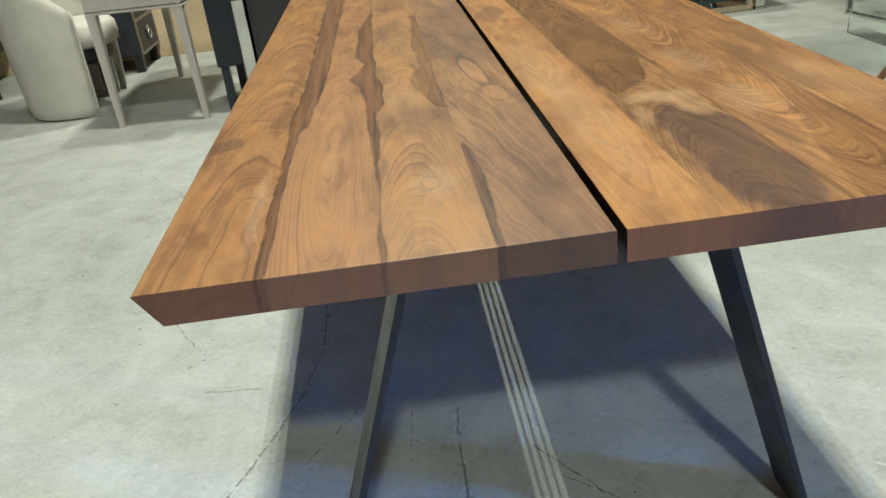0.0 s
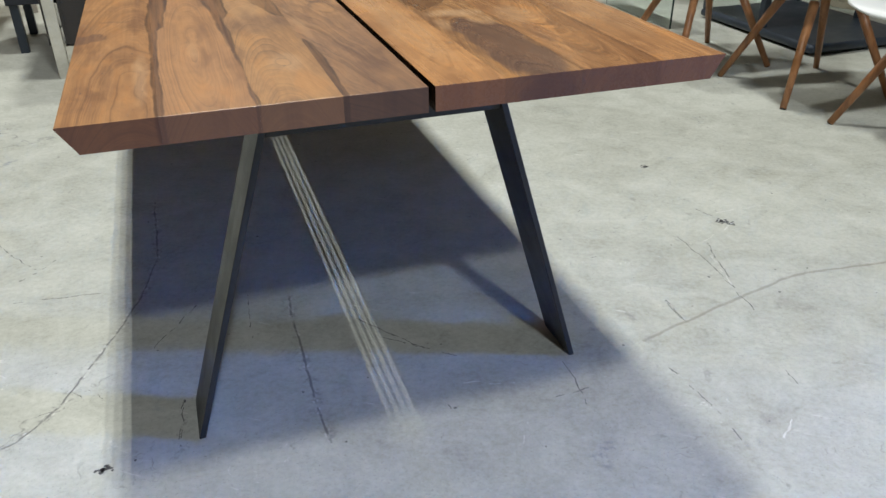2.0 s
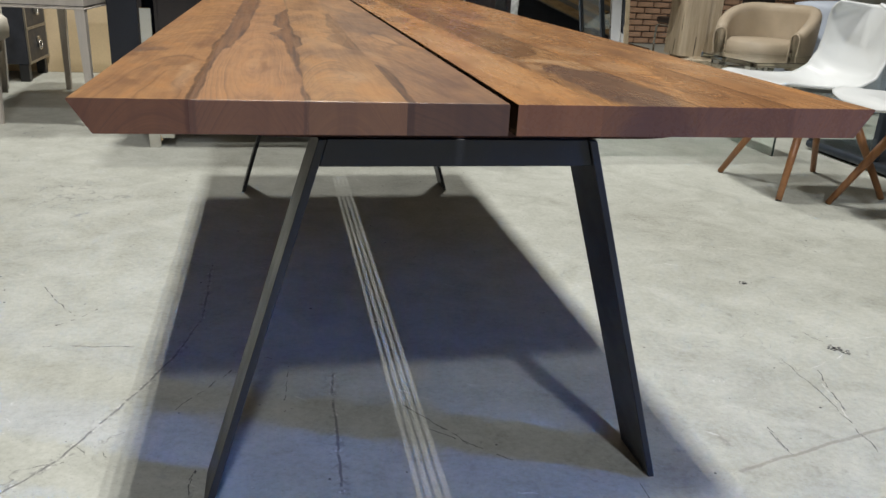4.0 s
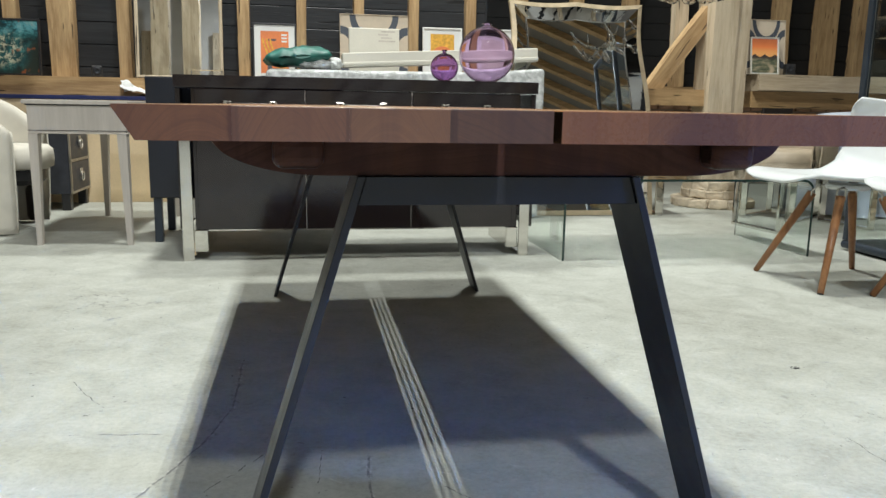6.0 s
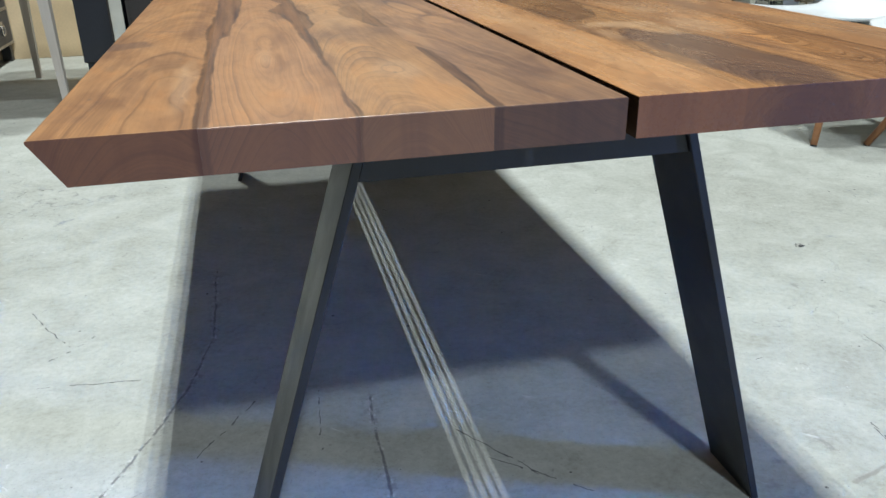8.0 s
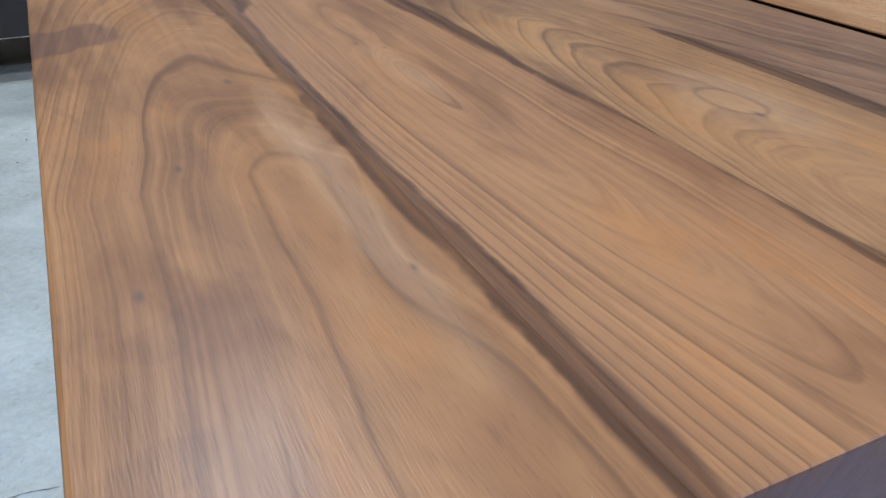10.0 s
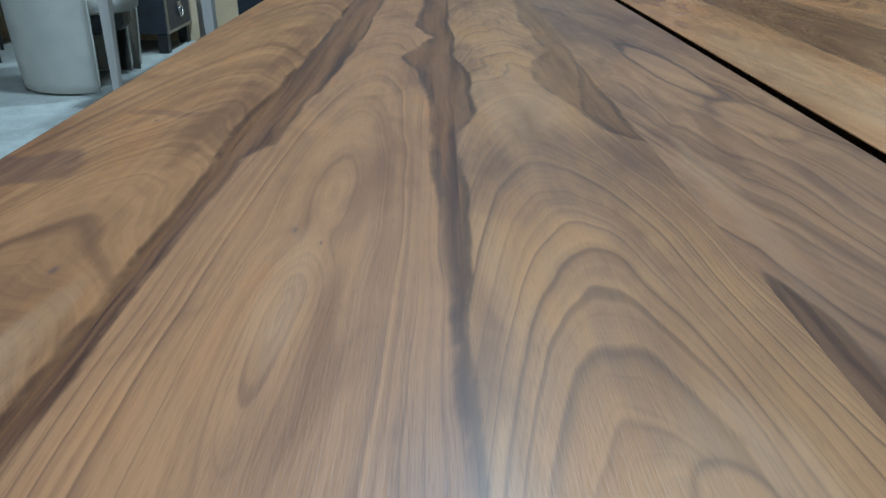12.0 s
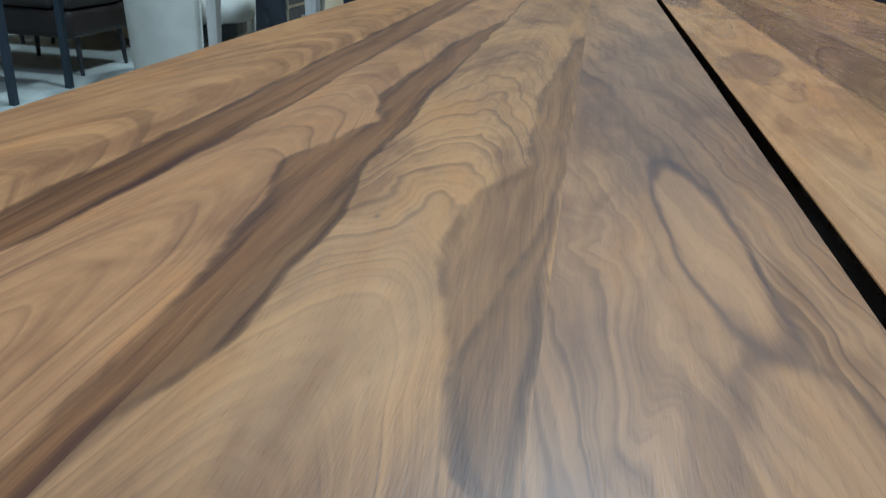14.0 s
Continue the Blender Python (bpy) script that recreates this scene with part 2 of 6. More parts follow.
        col = n.mix(n.m("MULTIPLY", n.m("MULTIPLY", n.step(d, 1.8, 0.2), amount), n.step(n.m("ADD", n.m("MULTIPLY", fibre, 0.6), n.m("MULTIPLY", thin, 0.4)), 0.34, 0.62, 0.35, 1.15)), col, n.mix(n.step(tone, 0.1, 0.9), (0.52, 0.315, 0.155), (0.31, 0.18, 0.095)))
    for lx, ly_, rx, ry, fill, lead in loops:
        ex = n.m("DIVIDE", n.m("SUBTRACT", n.m("ADD", wx, n.m("MULTIPLY", mid, 0.02)), n.m("ADD", lx, n.m("MULTIPLY", n.m("SUBTRACT", y, ly_), -0.10))), rx)
        ey = n.m("DIVIDE", n.m("SUBTRACT", y, ly_), ry)
        d = n.m("SQRT", n.m("ADD", n.m("MULTIPLY", ex, ex), n.m("MULTIPLY", ey, ey)))
        col = n.mix(n.step(d, 1.0, 0.8, 0.0, fill), col, n.mix(n.step(tone, 0.1, 0.9), tuple(c * 1.15 for c in light), light))
        rim = n.m("POWER", 2.718, n.m("MULTIPLY", n.m("POWER", n.m("DIVIDE", n.m("SUBTRACT", d, 1.08), 0.10), 2.0), -1.0))
        rim2 = n.m("POWER", 2.718, n.m("MULTIPLY", n.m("POWER", n.m("DIVIDE", n.m("SUBTRACT", d, 1.75), 0.12), 2.0), -1.0))
        col = n.mix(n.m("ADD", n.m("MULTIPLY", rim, lead), n.m("MULTIPLY", rim2, lead * 0.2)), col, (dark[0] * 1.1, dark[1] * 1.25, dark[2] * 1.5))
    body, rim, heart = 0.0, 0.0, 0.0
    for rows, amount in streaks:
        t = n.m("DIVIDE", y, LENGTH)
        lo = n.m("SUBTRACT", n.curve(t, [(r[0] / LENGTH, r[1] + 0.5) for r in rows]), 0.5)
        hi = n.m("SUBTRACT", n.curve(t, [(r[0] / LENGTH, r[2] + 0.5) for r in rows]), 0.5)
        sx = n.m("ADD", x, n.m("ADD", n.m("MULTIPLY", mid, 0.010), n.m("MULTIPLY", n.m("SUBTRACT", blot, 0.5), 0.012)))
        da, db = n.m("SUBTRACT", sx, lo), n.m("SUBTRACT", hi, sx)
        inside = n.m("MULTIPLY", n.m("MULTIPLY", n.step(da, -0.002, 0.0055), n.step(db, -0.001, 0.003)), amount)
        left = n.m("MULTIPLY", n.m("MULTIPLY", n.step(da, -0.0022, 0.0008), n.step(da, 0.0065, 0.0015)), n.step(blot, 0.36, 0.58, 0.25, 0.95))
        right = n.m("MULTIPLY", n.m("MULTIPLY", n.step(db, -0.0016, 0.0006), n.step(db, 0.0050, 0.0010)), n.step(blot, 0.32, 0.60, 0.95, 0.45))
        edge = n.m("MAXIMUM", n.m("MULTIPLY", left, n.step(db, -0.001, 0.001)), n.m("MULTIPLY", right, n.step(da, -0.001, 0.001)))
        body = n.m("MAXIMUM", body, inside)
        heart = n.m("MAXIMUM", heart, n.step(n.m("ADD", n.m("MINIMUM", da, db), n.m("MULTIPLY", n.m("SUBTRACT", blot, 0.5), 0.006)), 0.0045, 0.012))
        rim = n.m("MAXIMUM", rim, n.m("MULTIPLY", edge, amount))
    if streaks:
        vein = n.noise(n.vec(n.m("ADD", n.m("MULTIPLY", x, 120.0), n.m("MULTIPLY", mid, 1.2)), n.m("MULTIPLY", y, 3.2), seed), 1.0, 4, 0.68)
        deep = n.mix(n.step(vein, 0.36, 0.62), (dark[0] * 0.85, dark[1] * 0.70, dark[2] * 0.62), (middle[0] * 0.80, middle[1] * 0.76, middle[2] * 0.66))
        core = n.mix(n.step(vein, 0.34, 0.64), (middle[0] * 0.58, middle[1] * 0.54, middle[2] * 0.48), (middle[0] * 0.82, middle[1] * 0.74, middle[2] * 0.62))
        deep = n.mix(n.m("MULTIPLY", heart, 0.85), deep, core)
        col = n.mix(n.m("MULTIPLY", body, n.step(vein, 0.25, 0.72, 1.0, 0.72)), col, deep)
        col = n.mix(n.m("MULTIPLY", rim, 0.62), col, (dark[0] * 0.42, dark[1] * 0.45, dark[2] * 0.55))
    if knots:
        col = n.mix(n.m("MULTIPLY", eyes, 0.60, clamp=True), col, (0.07, 0.06, 0.055))
    col = n.mix(n.step(pore, 0.56, 0.74, 0.0, 0.15), col, tuple(c * 0.6 for c in dark))
    # end grain drinks the oil and turns darker
    nx = n.t.nodes.new("ShaderNodeSeparateXYZ")
    n.put(nx.inputs[0], n.t.nodes.new("ShaderNodeNewGeometry").outputs["True Normal"])
    end = n.step(n.m("ABSOLUTE", nx.outputs[1]), 0.8, 0.95)
    col = n.mix(n.m("MULTIPLY", end, drink), col, n.mix(0.45, TIPS.get(name[-1], (0.066, 0.038, 0.042)), n.mix(1.0, col, (0.44, 0.38, 0.36), "MULTIPLY")))
    # the centre gap's shade is coloured onto its sawn sides, nearly black
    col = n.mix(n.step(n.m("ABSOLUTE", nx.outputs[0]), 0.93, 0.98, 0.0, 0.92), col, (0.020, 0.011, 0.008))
    # unseen underside coloured nearly black, to cut light bounced into the shadow below
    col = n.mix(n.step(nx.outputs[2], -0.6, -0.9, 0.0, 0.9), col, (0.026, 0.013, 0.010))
    hs = n.t.nodes.new("ShaderNodeHueSaturation")
    n.put(hs.inputs["Color"], col)
    hs.inputs["Saturation"].default_value = 1.0 - haze
    n.bump(n.m("ADD", n.m("MULTIPLY", fibre, 0.7), n.m("MULTIPLY", pore, -0.5)), 0.2, 0.0006)
    rough = n.m("ADD", n.m("MULTIPLY", blot, 0.16), n.m("MULTIPLY", fibre, 0.12))
    return n.set(Base_Color=hs.outputs[0], Roughness=n.m("ADD", rough, 0.14 + dull + sheen), Specular_IOR_Level=0.26 - dull + sheen * 2.2)


TAN = ((0.414, 0.205, 0.078), (0.203, 0.095, 0.041), (0.062, 0.032, 0.022))
ROSE = ((0.414, 0.203, 0.079), (0.210, 0.097, 0.041), (0.064, 0.032, 0.023))
HONEY = ((0.419, 0.216, 0.084), (0.186, 0.092, 0.043), (0.056, 0.032, 0.024))
AMBER = ((0.501, 0.250, 0.096), (0.248, 0.116, 0.048), (0.079, 0.040, 0.025))
UMBER = ((0.379, 0.200, 0.089), (0.178, 0.092, 0.047), (0.054, 0.032, 0.025))
S1 = [(0, -0.375, -0.364), (0.31, -0.378, -0.366), (0.47, -0.379, -0.362), (0.50, -0.381, -0.352), (0.575, -0.381, -0.347), (0.75, -0.376, -0.334),
      (1.0, -0.372, -0.331), (1.31, -0.375, -0.328), (1.73, -0.372, -0.320), (2.5, -0.374, -0.328)]
S2 = [(0, -0.2475, -0.243), (0.28, -0.2475, -0.243), (0.30, -0.250, -0.242), (0.384, -0.254, -0.2425), (0.53, -0.261, -0.242), (0.58, -0.262, -0.230), (0.70, -0.270, -0.231), (0.77, -0.289, -0.241),
      (0.88, -0.262, -0.241), (0.95, -0.280, -0.243), (1.25, -0.275, -0.241), (1.5, -0.243, -0.240), (2.5, -0.2445, -0.2440)]
S3 = [(0, -0.129, -0.130), (0.505, -0.130, -0.131), (0.535, -0.149, -0.131), (0.60, -0.165, -0.129), (0.67, -0.178, -0.130), (0.745, -0.176, -0.131), (0.815, -0.153, -0.130),
      (1.0, -0.161, -0.130), (1.32, -0.140, -0.127), (1.42, -0.129, -0.130), (2.5, -0.129, -0.130)]
S3B = [(0, -0.129, -0.130), (0.505, -0.130, -0.131), (0.53, -0.150, -0.131), (0.58, -0.158, -0.129), (0.64, -0.146, -0.130), (0.72, -0.136, -0.130), (0.80, -0.130, -0.131), (2.5, -0.129, -0.130)]
S4 = [(0, -0.130, -0.120), (0.20, -0.133, -0.114), (0.30, -0.133, -0.116), (0.335, -0.126, -0.128), (2.5, -0.129, -0.1295)]
R2S = [(0, 0.130, 0.129), (0.46, 0.130, 0.129), (0.52, 0.120, 0.195), (0.72, 0.118, 0.243), (1.1, 0.120, 0.235), (1.7, 0.118, 0.200), (2.5, 0.116, 0.180)]
J23 = [(0, 0.2402, 0.2440), (1.2, 0.2405, 0.2437), (2.5, 0.2407, 0.2435)]
J34 = [(0, 0.3762, 0.3800), (1.2, 0.3765, 0.3797), (2.5, 0.3767, 0.3795)]
R3S = [(0, 0.256, 0.379), (0.166, 0.288, 0.379), (0.319, 0.337, 0.379), (0.50, 0.374, 0.379), (0.53, 0.380, 0.379), (2.5, 0.380, 0.379)]
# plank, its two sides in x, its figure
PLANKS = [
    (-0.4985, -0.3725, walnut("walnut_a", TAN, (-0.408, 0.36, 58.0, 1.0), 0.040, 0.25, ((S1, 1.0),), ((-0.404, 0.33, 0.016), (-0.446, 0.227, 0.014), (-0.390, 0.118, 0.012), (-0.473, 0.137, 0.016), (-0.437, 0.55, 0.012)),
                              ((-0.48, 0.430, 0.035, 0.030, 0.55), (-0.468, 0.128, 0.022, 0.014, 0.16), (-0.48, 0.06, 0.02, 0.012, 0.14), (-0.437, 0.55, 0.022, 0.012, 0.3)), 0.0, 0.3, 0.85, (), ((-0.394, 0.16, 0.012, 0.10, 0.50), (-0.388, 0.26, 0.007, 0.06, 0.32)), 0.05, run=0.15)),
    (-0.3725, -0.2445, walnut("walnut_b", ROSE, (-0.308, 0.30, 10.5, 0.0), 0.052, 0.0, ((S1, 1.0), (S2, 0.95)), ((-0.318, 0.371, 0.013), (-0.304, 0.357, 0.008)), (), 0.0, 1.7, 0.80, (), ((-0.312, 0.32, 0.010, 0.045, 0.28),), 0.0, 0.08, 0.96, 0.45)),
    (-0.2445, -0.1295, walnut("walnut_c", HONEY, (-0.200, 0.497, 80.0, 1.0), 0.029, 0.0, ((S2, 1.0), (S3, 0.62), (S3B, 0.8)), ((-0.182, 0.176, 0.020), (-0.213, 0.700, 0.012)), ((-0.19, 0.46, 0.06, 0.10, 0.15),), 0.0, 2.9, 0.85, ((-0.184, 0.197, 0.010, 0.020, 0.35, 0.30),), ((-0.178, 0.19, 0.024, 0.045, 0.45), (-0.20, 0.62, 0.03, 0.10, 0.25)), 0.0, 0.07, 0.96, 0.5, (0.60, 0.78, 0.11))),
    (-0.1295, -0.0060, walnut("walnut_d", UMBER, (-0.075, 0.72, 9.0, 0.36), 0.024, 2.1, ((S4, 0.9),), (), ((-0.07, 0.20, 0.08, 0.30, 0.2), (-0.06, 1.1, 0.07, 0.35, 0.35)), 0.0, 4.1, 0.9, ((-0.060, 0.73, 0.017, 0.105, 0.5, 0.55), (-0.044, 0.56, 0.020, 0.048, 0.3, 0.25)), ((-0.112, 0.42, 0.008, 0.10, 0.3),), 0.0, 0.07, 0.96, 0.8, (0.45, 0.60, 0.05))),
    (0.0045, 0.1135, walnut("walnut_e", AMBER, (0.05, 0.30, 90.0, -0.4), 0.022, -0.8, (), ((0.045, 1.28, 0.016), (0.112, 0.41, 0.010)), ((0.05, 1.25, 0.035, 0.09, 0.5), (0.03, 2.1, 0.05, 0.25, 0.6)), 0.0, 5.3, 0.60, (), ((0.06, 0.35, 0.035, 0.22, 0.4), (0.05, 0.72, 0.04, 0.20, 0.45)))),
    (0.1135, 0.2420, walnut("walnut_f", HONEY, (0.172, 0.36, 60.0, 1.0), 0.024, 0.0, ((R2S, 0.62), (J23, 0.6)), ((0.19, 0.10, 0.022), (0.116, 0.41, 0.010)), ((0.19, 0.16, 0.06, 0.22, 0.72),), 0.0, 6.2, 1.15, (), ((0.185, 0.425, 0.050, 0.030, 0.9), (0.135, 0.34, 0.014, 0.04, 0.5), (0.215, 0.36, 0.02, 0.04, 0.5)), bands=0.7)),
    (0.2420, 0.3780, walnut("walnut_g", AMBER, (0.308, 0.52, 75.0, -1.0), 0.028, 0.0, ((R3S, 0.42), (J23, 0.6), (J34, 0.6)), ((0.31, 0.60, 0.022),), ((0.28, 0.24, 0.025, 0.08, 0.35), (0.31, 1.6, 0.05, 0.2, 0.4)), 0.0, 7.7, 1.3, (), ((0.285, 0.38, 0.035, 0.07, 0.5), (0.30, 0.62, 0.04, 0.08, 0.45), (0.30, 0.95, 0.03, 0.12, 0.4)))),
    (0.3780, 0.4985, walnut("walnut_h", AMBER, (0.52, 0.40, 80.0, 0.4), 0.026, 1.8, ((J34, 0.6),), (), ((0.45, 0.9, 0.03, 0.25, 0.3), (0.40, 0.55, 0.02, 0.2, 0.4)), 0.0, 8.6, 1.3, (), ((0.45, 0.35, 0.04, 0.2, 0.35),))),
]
# own dark tone; walnut() also paints shade onto sides and undersides
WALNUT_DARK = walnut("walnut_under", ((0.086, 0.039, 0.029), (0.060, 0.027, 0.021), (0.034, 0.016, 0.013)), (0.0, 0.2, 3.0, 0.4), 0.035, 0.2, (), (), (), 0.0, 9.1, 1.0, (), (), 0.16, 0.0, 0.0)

# ---- other materials ----
STEEL_BLACK = plain("black_powder_coat", (0.022, 0.024, 0.030), 0.42, 0.3, 0.2, 14, 0.12, 420)
CHROME = plain("chrome", (0.66, 0.64, 0.60), 0.06, 1.0, 0.06, 6)
STEEL = plain("brushed_steel", (0.60, 0.58, 0.55), 0.28, 1.0, 0.1, 6)
BRASS = plain("aged_pewter", (0.44, 0.41, 0.36), 0.38, 1.0, 0.2, 10)
WHITE_SHELL = plain("white_moulded_plastic", (0.64, 0.66, 0.66), 0.42, 0.0, 0.03, 5, 0.03, 300)
CREAM = plain("cream_woven_cloth", (0.60, 0.565, 0.49), 0.9, 0.0, 0.10, 8, 0.6, 320)
BEIGE = plain("beige_leather", (0.46, 0.38, 0.28), 0.55, 0.0, 0.1, 8, 0.2, 200)
BLUE_CLOTH = plain("pale_blue_cloth", (0.50, 0.56, 0.66), 0.85, 0.0, 0.1, 5, 0.5, 250)
DARK_LEATHER = plain("dark_brown_leather", (0.030, 0.022, 0.020), 0.5, 0.0, 0.2, 8, 0.2, 200)
NAVY = plain("navy_lacquer", (0.011, 0.014, 0.024), 0.32, 0.0, 0.15, 5)
NAVY_EDGE = plain("navy_edge", (0.025, 0.035, 0.12), 0.35, 0.0, 0.1, 5)
TRUNK = plain("charcoal_hide", (0.030, 0.033, 0.042), 0.5, 0.0, 0.3, 20, 0.3, 180)
PLYWOOD = plain("pale_plywood", (0.76, 0.59, 0.37), 0.7, 0.0, 0.12, 2.5, 0.1, 80)
CARD = plain("white_card", (0.66, 0.63, 0.55), 0.8, 0.0, 0.07, 4, 0.05, 90)
PAPER = plain("white_paper", (0.78, 0.78, 0.76), 0.85, 0.0, 0.04, 4)
BLACK_FRAME = plain("black_frame", (0.02, 0.02, 0.022), 0.4, 0.0, 0.15, 9)
ORANGE = plain("orange_print", (0.75, 0.22, 0.07), 0.6, 0.0, 0.15, 7)
YELLOW = plain("yellow_print", (0.75, 0.40, 0.05), 0.6, 0.0, 0.3, 40)
DARK_INK = plain("dark_ink", (0.06, 0.07, 0.09), 0.6)
SAND = plain("sand_print", (0.56, 0.47, 0.36), 0.75, 0.0, 0.08, 10)
GREEN_SATIN = plain("green_satin", (0.016, 0.125, 0.098), 0.5, 0.0, 0.4, 10, 0.9, 26)
VITRINE = plain("blue_black_metal", (0.035, 0.045, 0.060), 0.4, 0.4, 0.15, 8)
STONE = plain("pale_limestone", (0.50, 0.42, 0.31), 0.9, 0.0, 0.3, 7, 0.9, 45)
BRICK = plain("old_brick", (0.42, 0.26, 0.17), 0.9, 0.0, 0.35, 6, 0.7, 60)
# pale roof boards darkened in colour to hold back bounced light
ROOF_DIMMED = plain("dimmed_roof_lining", (0.17, 0.150, 0.125), 0.9, 0.0, 0.15, 2)
# side walls' limewash, set far darker than LIMEWASH so less light bounces
PLASTER = plain("dimmed_limewash_plaster", (0.22, 0.20, 0.18), 0.9, 0.0, 0.12, 1.4, 0.3, 30)
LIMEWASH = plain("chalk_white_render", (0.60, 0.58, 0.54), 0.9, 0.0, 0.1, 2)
GILT = plain("champagne_gilt", (0.52, 0.42, 0.28), 0.42, 0.25, 0.2, 14, 0.2, 120)
MIRROR = Nodes("mirror_silver").set(Base_Color=(0.86, 0.88, 0.87), Metallic=1.0, Roughness=0.012)
CLEAR = glass("clear_float_glass", (0.90, 0.97, 0.95))
GLASS_EDGE = plain("green_glass_edge", (0.012, 0.035, 0.030), 0.15, 0.0, 0.2, 9)
CRYSTAL = glass("clear_crystal", (0.96, 0.97, 0.98))
PURPLE = glass("purple_blown_glass", (0.85, 0.71, 0.90))
VIOLET = glass("deep_violet_glass", (0.68, 0.46, 0.76))
OAK = oak("sawn_oak", (0.56, 0.385, 0.20), (0.35, 0.215, 0.10), "z")
OAK_PALE = oak("pale_weathered_oak", (0.60, 0.50, 0.36), (0.42, 0.33, 0.22), "z")
OAK_BEAM = oak("oak_beam", (0.50, 0.325, 0.155), (0.30, 0.18, 0.08), "x")
OAK_BEAM_PALE = oak("pale_oak_beam", (0.56, 0.46, 0.33), (0.40, 0.31, 0.21), "x")
BLACK_BOARD = oak("black_stained_board", (0.026, 0.028, 0.032), (0.012, 0.013, 0.016), "x", 0.5)
CHAIR_LEG = oak("walnut_stained_beech", (0.38, 0.175, 0.070), (0.20, 0.085, 0.036), "z", 0.38, 0.0)
TAUPE = oak("greige_oak_veneer", (0.56, 0.51, 0.46), (0.47, 0.425, 0.38), "z", 0.55, 0.0)


def macassar():
    n = Nodes("dark_gloss_veneer")
    p, x, y, z = n.place(True)
    v = n.noise(n.vec(n.m("MULTIPLY", x, 30.0), y, n.m("MULTIPLY", z, 1.2)), 1.0, 4, 0.6)
    col = n.mix(n.step(v, 0.35, 0.65), (0.0150, 0.0105, 0.0112), (0.0185, 0.0125, 0.0132))
    return n.set(Base_Color=col, Roughness=n.step(n.noise(p, 5), 0.3, 0.7, 0.05, 0.09), Specular_IOR_Level=0.6)


MACASSAR = macassar()


def wrap():
    n = Nodes("clear_plastic_wrap")
    p = n.place(True)[0]
    n.bump(n.m("ADD", n.noise(p, 14, 4, 0.6, 1.2), n.m("MULTIPLY", n.noise(p, 45, 3, 0.6, 0.8), 0.5)), 1.0, 0.02)
    return n.set(Base_Color=n.mix(n.step(n.noise(p, 20, 3), 0.4, 0.62), (0.50, 0.51, 0.50), (0.74, 0.75, 0.74)), Roughness=0.16)


WRAP = wrap()


CRACKS = (((-0.827, 0.338), (-0.769, 0.365), (-0.693, 0.450), (-0.633, 0.592), (-0.577, 0.709), (-0.518, 0.879), (-0.483, 1.047), (-0.482, 1.422)),
          ((-0.166, 0.710), (-0.174, 0.581), (-0.172, 0.421), (-0.178, 0.260)), ((-0.178, 0.260), (-0.173, 0.154)))
MARKS = (((-0.504, 0.601), (-0.393, 0.756)), ((-0.870, 0.925), (-0.613, 0.900)), ((1.037, 0.594), (0.999, 0.503), (0.977, 0.415)), ((0.742, 0.377), (0.746, 0.275)),
         ((-0.442, 0.385), (-0.461, 0.247)), ((0.015, 0.467), (0.107, 0.384), (0.161, 0.334)), ((1.130, 0.790), (1.156, 0.738)), ((0.976, 0.66), (0.967, 0.459), (0.932, 0.251)),
         ((0.384, 0.232), (0.379, 0.161), (0.367, 0.084)), ((0.600, 0.131), (0.611, 0.039), (0.615, -0.033), (0.607, -0.116)), ((0.309, 0.129), (0.397, 0.133)), ((0.087, 0.198), (0.090, 0.156)), ((-0.444, 0.385), (-0.453, 0.300), (-0.460, 0.240)), ((-0.926, 1.288), (-0.867, 1.185), (-0.803, 1.087)), ((-0.838, 1.035), (-0.794, 1.069), (-0.754, 1.125)), ((0.750, 0.376), (0.743, 0.279)), ((-0.736, 0.432), (-0.684, 0.444)), ((-0.024, 0.566), (0.097, 0.388)), ((-0.264, 0.762), (-0.278, 0.565)))
SCRATCHES = (((0.604, 0.242), (0.743, 0.276), (0.879, 0.309), (1.097, 0.356), (1.189, 0.364), (1.354, 0.344), (1.75, 0.31)),)
PALE_MARKS = (((1.179, 0.754), (1.352, 0.741)), ((1.02, 0.60), (1.20, 0.68)), ((0.143, 0.239), (0.260, 0.196)), ((0.240, 0.101), (0.188, 0.020)), ((0.691, -0.140), (0.745, -0.101)), ((1.001, 0.532), (0.955, 0.371)))
SPOTS = ((-0.599, 0.226), (1.172, 0.679), (1.160, 0.700), (1.17, 1.138))


